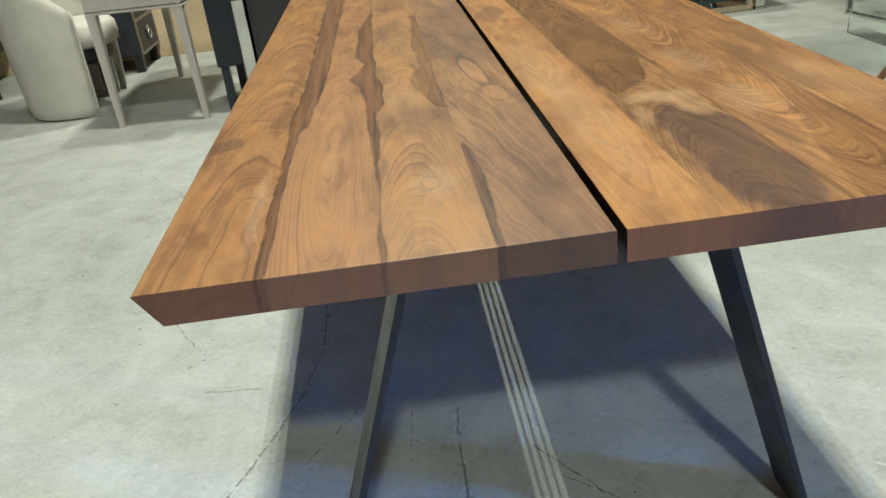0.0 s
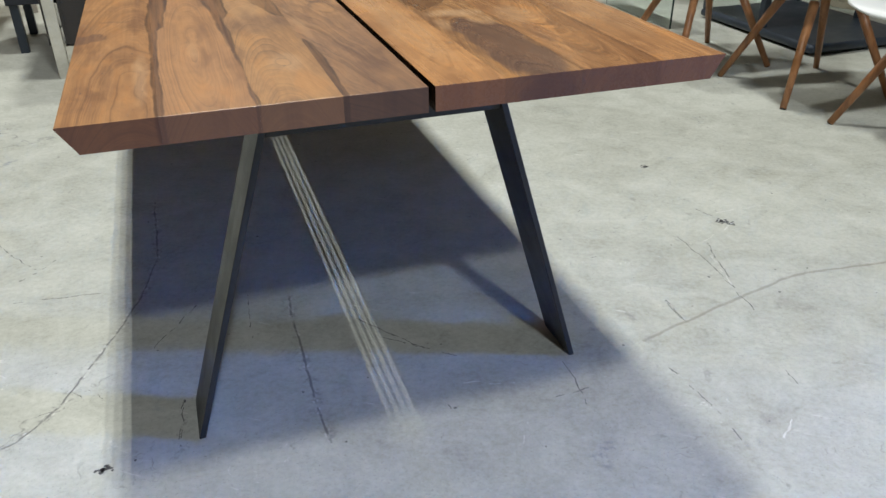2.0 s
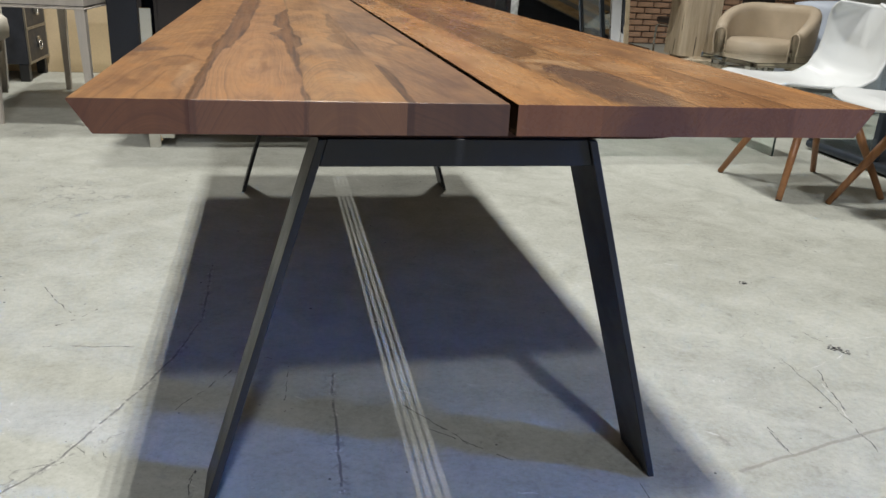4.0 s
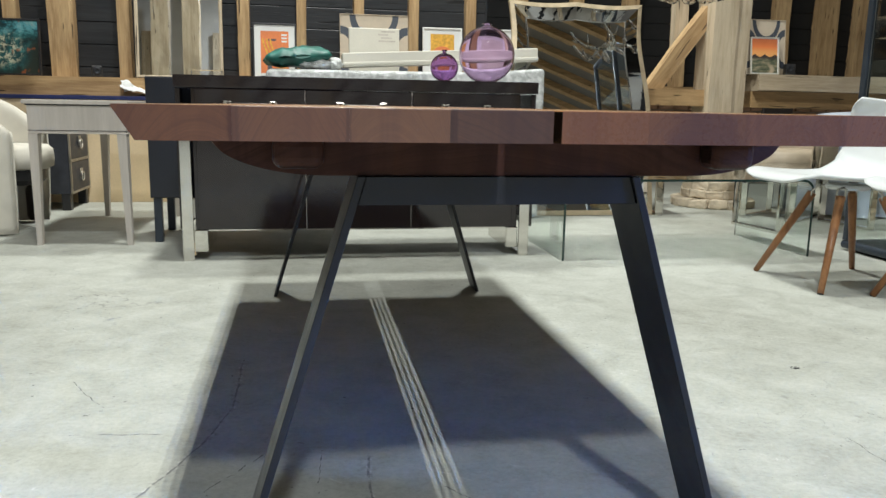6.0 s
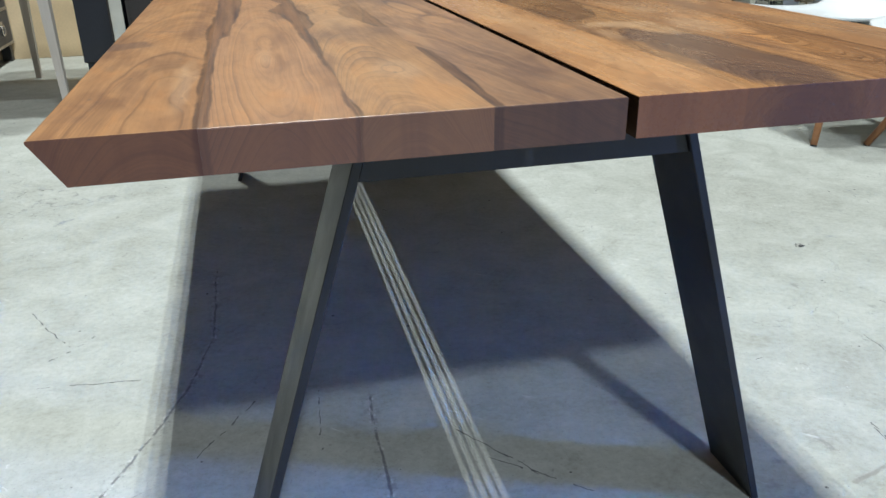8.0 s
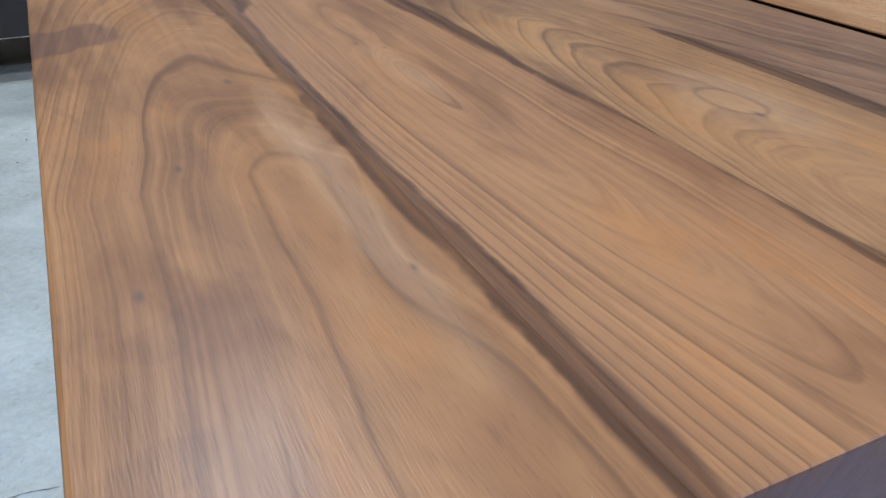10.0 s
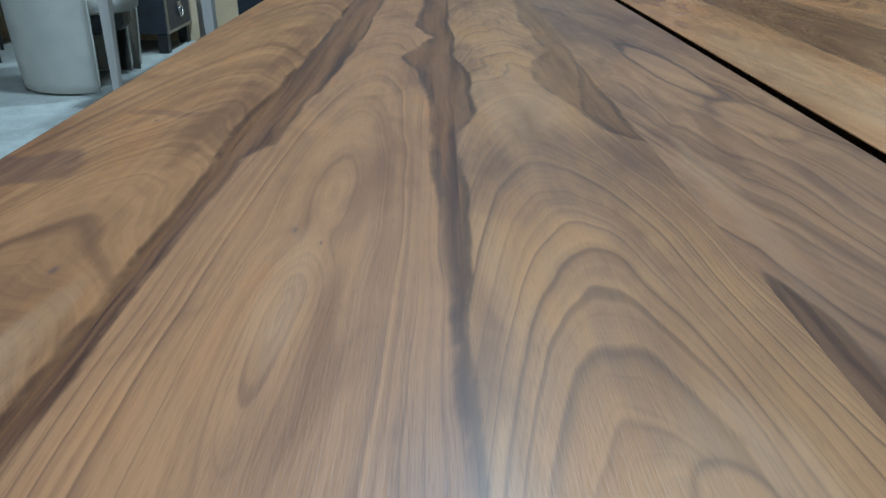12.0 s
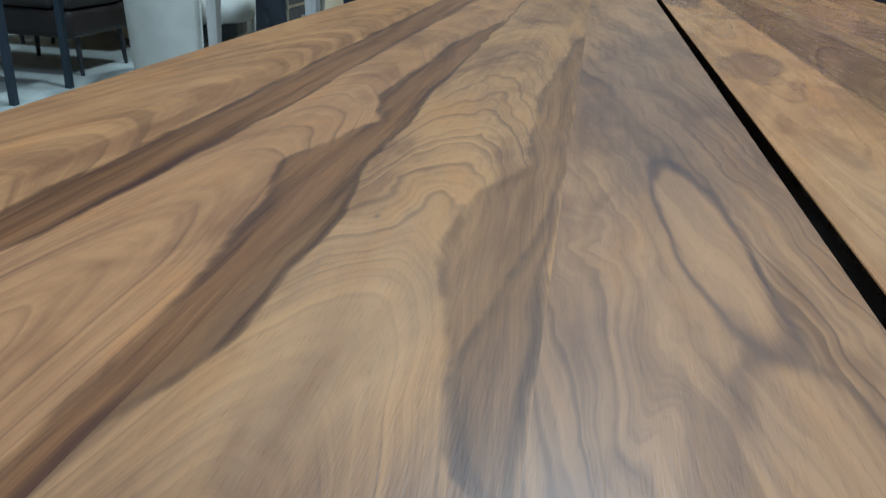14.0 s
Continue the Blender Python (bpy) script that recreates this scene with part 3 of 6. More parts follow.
def concrete():
    """Worn power-floated concrete: clouds, trowel marks, hairline cracks, scuffs and dirt."""
    n = Nodes("worn_concrete")
    p, x, y, z = n.place()
    cloud = n.noise(p, 0.9, 5, 0.6, 0.4)
    spot = n.noise(p, 6.5, 6, 0.68, 0.6)
    trowel = n.noise(n.vec(n.m("MULTIPLY", x, 3.0), n.m("ADD", n.m("MULTIPLY", y, 9.0), n.m("MULTIPLY", x, 6.0)), 0.0), 1.6, 5, 0.7, 1.4)
    fine = n.noise(p, 70, 4, 0.65)
    v = n.m("ADD", n.m("ADD", n.m("MULTIPLY", cloud, 0.30), n.m("MULTIPLY", spot, 0.36)), n.m("ADD", n.m("MULTIPLY", trowel, 0.10), n.m("MULTIPLY", fine, 0.24)))
    col = n.ramp(v, (0.36, (0.265, 0.266, 0.230)), (0.45, (0.366, 0.371, 0.326)), (0.53, (0.434, 0.442, 0.395)), (0.64, (0.515, 0.523, 0.475)))
    w1 = n.m("MULTIPLY", n.m("SUBTRACT", n.noise(p, 9.0, 4, 0.65), 0.5), 0.020)
    w2 = n.m("MULTIPLY", n.m("SUBTRACT", n.noise(p, 11.0, 4, 0.65), 0.5), 0.020)
    wx, wy = n.m("ADD", x, w1), n.m("ADD", y, w2)

    def near(lines):
        best = 9.0
        for line in lines:
            for (ax, ay), (bx, by) in zip(line, line[1:]):
                ll = (bx - ax) ** 2 + (by - ay) ** 2
                px, py = n.m("SUBTRACT", wx, ax), n.m("SUBTRACT", wy, ay)
                t = n.m("DIVIDE", n.m("ADD", n.m("MULTIPLY", px, bx - ax), n.m("MULTIPLY", py, by - ay)), ll, clamp=True)
                ex, ey = n.m("SUBTRACT", px, n.m("MULTIPLY", t, bx - ax)), n.m("SUBTRACT", py, n.m("MULTIPLY", t, by - ay))
                best = n.m("MINIMUM", best, n.m("ADD", n.m("MULTIPLY", ex, ex), n.m("MULTIPLY", ey, ey)))
        return n.m("SQRT", best)

    crisp = n.noise(p, 30, 5, 0.78)
    own = near(CRACKS)
    crack = n.m("MULTIPLY", n.step(own, 0.0042, 0.0009), n.step(crisp, 0.40, 0.53))
    grime = n.m("MULTIPLY", n.step(own, 0.03, 0.003), n.step(n.noise(p, 40, 4, 0.7), 0.50, 0.66))
    mv = n.t.nodes.new("ShaderNodeVectorMath")
    mv.operation = "MULTIPLY_ADD"
    n.put(mv.inputs[0], n.noise(p, 2.2, 5, 0.7, 0.0, True)), n.put(mv.inputs[1], (0.7, 0.7, 0.0)), n.put(mv.inputs[2], p)
    edge = n.voronoi(mv.outputs[0], 0.62)
    gate = n.step(n.noise(p, 1.1, 2), 0.52, 0.60)
    crack = n.m("MAXIMUM", crack, n.m("MULTIPLY", n.m("MULTIPLY", n.step(edge, 0.0030, 0.0008), gate), n.step(crisp, 0.42, 0.60, 0.0, 0.6)))
    col = n.mix(n.m("MULTIPLY", crack, 0.78), col, (0.10, 0.10, 0.105))
    col = n.mix(n.m("MULTIPLY", grime, 0.5), col, (0.14, 0.14, 0.145))
    flake = n.m("MULTIPLY", n.m("MULTIPLY", n.step(own, 0.010, 0.004), n.step(own, 0.0015, 0.004)), n.step(n.noise(p, 55, 4, 0.7), 0.54, 0.62))
    col = n.mix(n.m("MULTIPLY", flake, 0.7), col, (0.66, 0.66, 0.62))
    scr = n.m("MULTIPLY", n.step(near(SCRATCHES), 0.0065, 0.002), n.step(crisp, 0.30, 0.52, 0.35, 1.0))
    col = n.mix(n.m("MULTIPLY", scr, 0.6), col, (0.20, 0.185, 0.155))
    # scuffs: short dark and pale strokes
    sv = n.noise(n.vec(n.m("ADD", n.m("MULTIPLY", x, 6.0), n.m("MULTIPLY", y, 11.0)), n.m("SUBTRACT", n.m("MULTIPLY", x, 34.0), n.m("MULTIPLY", y, 18.0)), 0.0), 1.1, 4, 0.65)
    col = n.mix(n.step(sv, 0.66, 0.73, 0.0, 0.5), col, (0.20, 0.20, 0.21))
    lv = n.noise(n.vec(n.m("SUBTRACT", n.m("MULTIPLY", x, 5.0), n.m("MULTIPLY", y, 4.0)), n.m("ADD", n.m("MULTIPLY", x, 30.0), n.m("MULTIPLY", y, 40.0)), 3.0), 1.0, 4, 0.65)
    col = n.mix(n.step(lv, 0.65, 0.74, 0.0, 0.55), col, (0.70, 0.70, 0.67))
    blue = n.m("MULTIPLY", n.step(n.noise(p, 4.4, 3, 0.6), 0.66, 0.72), n.step(crisp, 0.48, 0.62))
    col = n.mix(n.m("MULTIPLY", blue, 0.55), col, (0.16, 0.18, 0.23))
    smudge = n.m("MULTIPLY", n.step(n.noise(p, 19, 5, 0.72, 0.6), 0.60, 0.70), n.step(n.noise(p, 1.9, 3, 0.6), 0.42, 0.62))
    col = n.mix(n.m("MULTIPLY", smudge, 0.55), col, (0.19, 0.19, 0.175))
    speck = n.noise(p, 160, 3, 0.7)
    col = n.mix(n.step(speck, 0.56, 0.72, 0.0, 0.45), col, (0.20, 0.20, 0.185))
    pit = n.m("MULTIPLY", n.step(n.noise(p, 95, 3, 0.75), 0.66, 0.72), n.step(n.noise(p, 3.6, 3), 0.46, 0.60))
    col = n.mix(n.m("MULTIPLY", pit, 0.75), col, (0.11, 0.11, 0.115))
    hair = n.voronoi(mv.outputs[0], 2.3)
    col = n.mix(n.m("MULTIPLY", n.m("MULTIPLY", n.step(hair, 0.010, 0.002), n.step(n.noise(p, 3.1, 3), 0.52, 0.62)), n.step(crisp, 0.44, 0.60, 0.0, 0.55)), col, (0.24, 0.23, 0.21))
    chip = n.m("MULTIPLY", n.step(n.noise(p, 33, 5, 0.75, 0.8), 0.63, 0.70), n.step(n.noise(p, 2.7, 2), 0.50, 0.62))
    col = n.mix(n.m("MULTIPLY", chip, 0.6), col, (0.64, 0.64, 0.61))
    dots = n.step(n.voronoi(p, 13.0, "F1"), 0.055, 0.03)
    col = n.mix(n.m("MULTIPLY", dots, n.step(n.noise(p, 5.1, 2), 0.55, 0.62, 0.0, 0.8)), col, (0.10, 0.10, 0.105))
    n.bump(n.m("SUBTRACT", n.m("ADD", n.m("MULTIPLY", spot, 0.6), n.m("MULTIPLY", fine, 0.3)), crack), 0.25, 0.003)
    return n.set(Base_Color=col, Roughness=n.step(cloud, 0.3, 0.7, 0.50, 0.70), Specular_IOR_Level=0.35)


CONCRETE = concrete()


# ---- mesh helpers ----
def mesh_of(name, bm, material, smooth=False):
    me = bpy.data.meshes.new(name)
    bmesh.ops.recalc_face_normals(bm, faces=bm.faces[:])
    bm.to_mesh(me)
    bm.free()
    me.materials.append(material)
    if smooth:
        me.shade_smooth()
    return me


def part(name, bm, material, parent=None, label="", smooth=False):
    """Links a bmesh as one mesh object under a thing or a part."""
    ob = new(name, mesh_of(name, bm, material, smooth))
    ob.parent = parent
    return tagged(ob, label)


def base(name, x, y, z, label, category, group="", turn=0.0):
    ob = new(name)
    ob.matrix_world = pose(x, y, z, 0, 0, turn)
    ob.empty_display_size = 0.05
    return tagged(ob, label, category, group)


def box(bm, lo, hi, bevel=0.0, seg=2, m=None):
    """A block from corner lo to corner hi with rounded edges."""
    c, s = (Vector(lo) + Vector(hi)) / 2, Vector(hi) - Vector(lo)
    r = bmesh.ops.create_cube(bm, size=1.0, matrix=Matrix.Translation(c) @ Matrix.Diagonal((*s, 1)))
    vs = r["verts"]
    if bevel:
        es = list({e for v in vs for e in v.link_edges})
        out = bmesh.ops.bevel(bm, geom=es, offset=bevel, segments=seg, profile=0.5, affect="EDGES")
        vs = list({v for f in out["faces"] for v in f.verts} | {v for v in vs if v.is_valid})
    if m is not None:
        bmesh.ops.transform(bm, matrix=m, verts=[v for v in vs if v.is_valid])
    return bm


def block(lo, hi, bevel=0.0, seg=2, m=None):
    return box(bmesh.new(), lo, hi, bevel, seg, m)


def rod(bm, a, b, r0, r1=None, seg=14):
    """A round bar from a to b."""
    a, b = Vector(a), Vector(b)
    m = Matrix.Translation((a + b) / 2) @ (b - a).to_track_quat("Z", "Y").to_matrix().to_4x4()
    bmesh.ops.create_cone(bm, cap_ends=True, segments=seg, radius1=r0, radius2=r0 if r1 is None else r1, depth=(b - a).length, matrix=m)
    return bm


def bar(a, b, r0, r1=None, seg=14):
    return rod(bmesh.new(), a, b, r0, r1, seg)


def prism(bm, outline, axis, lo, hi):
    """A flat outline of (u, v) pushed out along an axis from lo to hi."""
    def at(u, v, w):
        return {"x": (w, u, v), "y": (u, w, v), "z": (u, v, w)}[axis]
    a = [bm.verts.new(at(u, v, lo)) for u, v in outline]
    b = [bm.verts.new(at(u, v, hi)) for u, v in outline]
    bm.faces.new(a), bm.faces.new(b[::-1])
    k = len(a)
    for i in range(k):
        bm.faces.new((a[i], a[(i + 1) % k], b[(i + 1) % k], b[i]))
    return bm


def lathe(rows, seg=40, arc=2 * math.pi):
    """A turned body from (radius, z) rows."""
    bm = bmesh.new()
    rings = []
    for r, z in rows:
        if r < 1e-5:
            rings.append([bm.verts.new((0, 0, z))])
        else:
            rings.append([bm.verts.new((r * math.cos(arc * i / seg), r * math.sin(arc * i / seg), z)) for i in range(seg)])
    for a, b in zip(rings, rings[1:]):
        for i in range(seg):
            j = (i + 1) % seg
            q = [a[i % len(a)], a[j % len(a)], b[j % len(b)], b[i % len(b)]]
            u = []
            for v in q:
                if v not in u:
                    u.append(v)
            if len(u) > 2:
                bm.faces.new(u)
    return bm


def tube(bm, pts, radii, seg=8):
    """A bent tube through points."""
    pts = [Vector(p) for p in pts]
    rings = []
    for i, p in enumerate(pts):
        d = (pts[min(i + 1, len(pts) - 1)] - pts[max(i - 1, 0)]).normalized()
        u = d.orthogonal().normalized() if i == 0 else (rings_u - d * rings_u.dot(d)).normalized()
        rings_u = u
        w = d.cross(u)
        r = radii[i] if isinstance(radii, (list, tuple)) else radii
        rings.append([bm.verts.new(p + (u * math.cos(2 * math.pi * k / seg) + w * math.sin(2 * math.pi * k / seg)) * r) for k in range(seg)])
    for a, b in zip(rings, rings[1:]):
        for k in range(seg):
            bm.faces.new((a[k], a[(k + 1) % seg], b[(k + 1) % seg], b[k]))
    bm.faces.new(rings[0][::-1]), bm.faces.new(rings[-1])
    return bm


def grid(bm, fn, nu, nv, close_u=False):
    """A sheet of points fn(u, v), u and v from 0 to 1."""
    vs = [[bm.verts.new(fn(i / nu, j / nv)) for j in range(nv + 1)] for i in range(nu if close_u else nu + 1)]
    for i in range(nu):
        for j in range(nv):
            k = (i + 1) % len(vs)
            bm.faces.new((vs[i][j], vs[k][j], vs[k][j + 1], vs[i][j + 1]))
    return bm


def beam(lo, hi, axis, wobble=0.012, seed=0, cuts=10):
    """A hewn timber whose faces and edges wander a little."""
    bm = bmesh.new()
    lo, hi = Vector(lo), Vector(hi)
    k = "xyz".index(axis)
    others = [i for i in range(3) if i != k]
    rings = []
    for s in range(cuts + 1):
        w = lo[k] + (hi[k] - lo[k]) * s / cuts
        ring = []
        for a, b in ((0, 0), (0.12, -0.0), (0.88, 0), (1, 0), (1, 1), (0.88, 1), (0.12, 1), (0, 1)):
            p = Vector((0, 0, 0))
            p[k] = w
            ends = 0.0 if s in (0, cuts) else 1.0
            n = noise.noise_vector(Vector((w * 2.3 + a * 0.7, seed * 3.1 + b * 0.6, a + b * 2)))
            p[others[0]] = lo[others[0]] + (hi[others[0]] - lo[others[0]]) * a + n[0] * wobble
            p[others[1]] = lo[others[1]] + (hi[others[1]] - lo[others[1]]) * b + n[1] * wobble
            ring.append(bm.verts.new(p))
        rings.append(ring)
    for a, b in zip(rings, rings[1:]):
        for i in range(8):
            bm.faces.new((a[i], a[(i + 1) % 8], b[(i + 1) % 8], b[i]))
    bm.faces.new(rings[0][::-1]), bm.faces.new(rings[-1])
    return bm


# ---- the hall ----
YB, PART_X = 9.2, 1.25
X0, X1, Y0, Y1, EAVES, RIDGE_X, RIDGE = -7.0, 9.0, -10.0, 5.75, 4.8, 1.0, 8.4
floor = tagged(part("floor", block((X0 - 0.2, Y0 - 0.2, -0.15), (X1 + 0.2, YB + 0.2, 0.0)), CONCRETE), "worn pale grey concrete floor with hairline cracks and scuffs", "floor", kind="structure")

DIRT = plain("dirt_in_cracks", (0.085, 0.085, 0.09), 0.95, 0.0, 0.3, 40)
CHALK = plain("chalky_scrape", (0.60, 0.60, 0.57), 0.95, 0.0, 0.2, 40)


def hairlines(name, lines, material, label, width=0.0016, broken=0.40):
    """Ragged thin strokes in the floor's skin, broken here and there and wandering a little."""
    bm = bmesh.new()
    for k, line in enumerate(lines):
        for a, b in zip(line, line[1:]):
            a, b = Vector((*a, 0.0)), Vector((*b, 0.0))
            d = (b - a).normalized()
            side = Vector((-d.y, d.x, 0.0))
            count = max(2, int((b - a).length / 0.005))
            last = None
            for i in range(count + 1):
                p = a + (b - a) * i / count
                wob = noise.noise(p * 26 + Vector((k, 0, 3))) * 0.007 + noise.noise(p * 120 + Vector((k, 5, 0))) * 0.0022
                w = width * (0.55 + abs(noise.noise(p * 70 + Vector((0, k, 9)))) * 2.6)
                if noise.noise(p * 45 + Vector((7, k, 1))) * 0.5 + 0.5 < broken:
                    last = None
                    continue
                now = [bm.verts.new((p + side * (wob + e * w)) + Vector((0, 0, 0.0005))) for e in (-0.5, 0.5)]
                if last:
                    bm.faces.new((last[0], now[0], now[1], last[1]))
                last = now
    return tagged(part(name, bm, material, floor, label), kind="stuff")


hairlines("crack_lines", MARKS, DIRT, "hairline cracks filled with dirt")
hairlines("scrape_lines", PALE_MARKS, CHALK, "pale scrapes", 0.0022, 0.45)
random.seed(21)
SCUFFS = []
for k in range(46):
    x, y, a, d = random.uniform(-1.3, 2.6), random.uniform(-0.1, 3.0), random.uniform(0, 6.3), random.uniform(0.02, 0.08)
    SCUFFS.append(((x, y), (x + d * math.cos(a), y + d * math.sin(a))))
hairlines("scuff_lines", SCUFFS, DIRT, "short dark scuffs", 0.0011, 0.52)
bm = bmesh.new()
for k in range(150):
    x, y, r = random.uniform(-1.5, 2.8), random.uniform(-0.1, 3.6), random.uniform(0.0012, 0.0042)
    ring = [bm.verts.new((x + r * random.uniform(0.6, 1.3) * math.cos(2 * math.pi * i / 7), y + r * random.uniform(0.5, 1.2) * math.sin(2 * math.pi * i / 7), 0.0006)) for i in range(7)]
    bm.faces.new(ring)
for ox, oy in SPOTS:
    for k in range(16):
        x, y, r = ox + random.gauss(0, 0.010), oy + random.gauss(0, 0.006), random.uniform(0.0015, 0.0055)
        ring = [bm.verts.new((x + r * random.uniform(0.6, 1.4) * math.cos(2 * math.pi * i / 7), y + r * random.uniform(0.5, 1.2) * math.sin(2 * math.pi * i / 7), 0.0006)) for i in range(7)]
        bm.faces.new(ring)
tagged(part("dirt_specks", bm, DIRT, floor, "scattered dark specks"), kind="stuff")


def gable(name, y0, y1, material, label):
    bm = prism(bmesh.new(), [(X0, 0), (X1, 0), (X1, EAVES), (RIDGE_X, RIDGE), (X0, EAVES)], "y", y0, y1)
    return tagged(part(name, bm, material), label, "wall", kind="structure")


wall_bay = gable("wall_bay", YB, YB + 0.2, BLACK_BOARD, "boarded end wall on a brick plinth, blackened as the bay's darkness")
wall_north = tagged(part("wall_north", block((X0, Y1, 0), (PART_X, Y1 + 0.2, 4.6)), BLACK_BOARD), "black weatherboarded partition behind an exposed oak frame", "wall", kind="structure")
wall_south = gable("wall_south", Y0 - 0.2, Y0, BLACK_BOARD, "dark gable wall with slanting boards and oak posts")
wall_west = tagged(part("wall_west", block((X0 - 0.2, Y0, 0), (X0, YB, EAVES)), PLASTER), "limewashed side wall, darkened against bounced light", "wall", kind="structure")
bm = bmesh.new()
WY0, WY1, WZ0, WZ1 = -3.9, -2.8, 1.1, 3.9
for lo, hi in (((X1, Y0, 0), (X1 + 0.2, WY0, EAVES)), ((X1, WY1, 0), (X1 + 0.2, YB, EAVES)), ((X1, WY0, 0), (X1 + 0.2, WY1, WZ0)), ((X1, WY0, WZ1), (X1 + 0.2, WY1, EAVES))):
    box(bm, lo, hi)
wall_east = tagged(part("wall_east", bm, PLASTER), "limewashed side wall with a tall window, darkened against bounced light", "wall", kind="structure")
window = tagged(new("window_1"), "tall window with a dark frame and a clear pane", "window", kind="structure")
window.matrix_world = pose(X1 + 0.1, (WY0 + WY1) / 2, WZ0)
hw, hh = (WY1 - WY0) / 2, WZ1 - WZ0
bm = bmesh.new()
for lo, hi in (((-0.04, -hw, 0), (0.04, -hw + 0.07, hh)), ((-0.04, hw - 0.07, 0), (0.04, hw, hh)), ((-0.04, -hw + 0.07, 0), (0.04, hw - 0.07, 0.07)), ((-0.04, -hw + 0.07, hh - 0.07), (0.04, hw - 0.07, hh))):
    box(bm, lo, hi, 0.006)
part("window_frame", bm, BLACK_FRAME, window)
pane = part("pane", block((-0.004, -hw + 0.06, 0.06), (0.004, hw - 0.06, hh - 0.06)), CLEAR, window)
pane.visible_shadow = False

bm = bmesh.new()
prism(bm, [(X0, EAVES), (RIDGE_X, RIDGE), (X1, EAVES), (X1, EAVES + 0.15), (RIDGE_X, RIDGE + 0.15), (X0, EAVES + 0.15)], "y", Y0, YB)
tagged(part("ceiling", bm, ROOF_DIMMED), "pitched roof lined with boards, dimmed to hold back bounced light", "ceiling", kind="structure")
bm = bmesh.new()
for i in range(27):
    y = Y0 + 0.4 + i * 0.71
    for xa in (X0, X1):
        prism(bm, [(xa, EAVES - 0.16), (xa, EAVES - 0.004), (RIDGE_X, RIDGE - 0.004), (RIDGE_X, RIDGE - 0.16)], "y", y, y + 0.15)
tagged(part("ceiling_rafters", bm, OAK_BEAM), "oak rafters under the pitched roof", "rafters", kind="structure")

# diagonal boarding and posts of the south wall
bm = bmesh.new()
for i in range(35):
    s = -14.0 + i * 0.70
    w = 0.40 + 0.07 * math.sin(i * 2.1)
    m = pose(s + 4.0, Y0 + 0.03, 2.3, 0, 42, 0)
    box(bm, (-w / 2, -0.015, -3.4), (w / 2, 0.015, 3.4), 0.0, 1, m)
bmesh.ops.bisect_plane(bm, geom=bm.verts[:] + bm.edges[:] + bm.faces[:], plane_co=(0, 0, 0.02), plane_no=(0, 0, -1), clear_outer=True)
for co, no in (((X0 + 0.02, 0, 0), (-1, 0, 0)), ((X1 - 0.02, 0, 0), (1, 0, 0))):
    bmesh.ops.bisect_plane(bm, geom=bm.verts[:] + bm.edges[:] + bm.faces[:], plane_co=co, plane_no=no, clear_outer=True)
# near-white colour makes up for the light these boards lack
tagged(part("diagonal_boards", bm, LIMEWASH, wall_south), "slanting boards, whitened to look lit in the mirrors", kind="stuff")
for i, x in enumerate((-6.2, -4.3, -2.5, -1.7, 0.2, 2.2, 4.4, 6.8)):
    ob = part("post", beam((-0.12, -0.10, 0), (0.12, 0.10, 5.0), "z", 0.02, 60 + i), OAK_PALE, wall_south)
    ob.matrix_world = pose(x, Y0 + 0.16, 0.0)
for i, z in enumerate((2.0, 3.6)):
    ob = part("rail_beam", beam((-7.9, -0.07, -0.11), (7.9, 0.07, 0.11), "x", 0.012, 80 + i), OAK_BEAM, wall_south)
    ob.matrix_world = pose(1.0, Y0 + 0.33, z)

# black boards and oak frame of the north wall
BOARD = mesh_of("board", block((-4.1, -0.012, 0.002), (4.1, 0.012, 0.168), 0.003, 1), BLACK_BOARD)
for i in range(24):
    b = new("board", BOARD)
    b.parent = wall_north
    b.matrix_world = pose(-2.87, Y1 - 0.014, 0.16 + i * 0.172, 4)
# boards coloured nearly black, standing for the unlit space beyond the frame
BAY_DARK = plain("bay_darkness", (0.0065, 0.0068, 0.0078), 0.75, 0.0, 0.2, 3, 0.2, 60)
BAY_BOARD = mesh_of("board", block((-3.8, -0.012, 0.002), (3.8, 0.012, 0.208), 0.003, 1), BAY_DARK)
for i in range(18):
    b = new("board", BAY_BOARD)
    b.parent = wall_bay
    b.matrix_world = pose(5.1, YB - 0.014, 1.05 + i * 0.212, 4)


def oak_part(name, lo, hi, axis, material=OAK, wobble=0.012, seed=0, parent=wall_north, m=None):
    lo, hi = Vector(lo), Vector(hi)
    c = (lo + hi) / 2
    c["xyz".index(axis)] = lo["xyz".index(axis)]
    ob = part(name, beam(lo - c, hi - c, axis, wobble, seed), material, parent)
    ob.matrix_world = Matrix.Translation(c) if m is None else m
    return ob


STUDS = ((-3.62, 0.10), (-3.02, 0.09), (-2.45, 0.09), (-2.09, 0.178), (-1.64, 0.095), (-0.745, 0.088), (-0.295, 0.075), (0.162, 0.08), (0.609, 0.08), (1.085, 0.085))
for i, (x, w) in enumerate(STUDS):
    oak_part("stud", (x - w / 2, Y1 - 0.135, 0.938), (x + w / 2, Y1 - 0.028, 4.3), "z", OAK, 0.026 if w > 0.095 else 0.007, i + 3)
oak_part("sill_beam", (-6.9, Y1 - 0.30, 0.79), (PART_X, Y1 - 0.028, 0.936), "x", OAK_BEAM, 0.008, 31)
tagged(part("plinth_panel", block((-6.9, Y1 - 0.14, 0.0), (PART_X, Y1 - 0.03, 0.788), 0.003), PLYWOOD, wall_north), "pale plywood plinth panel")
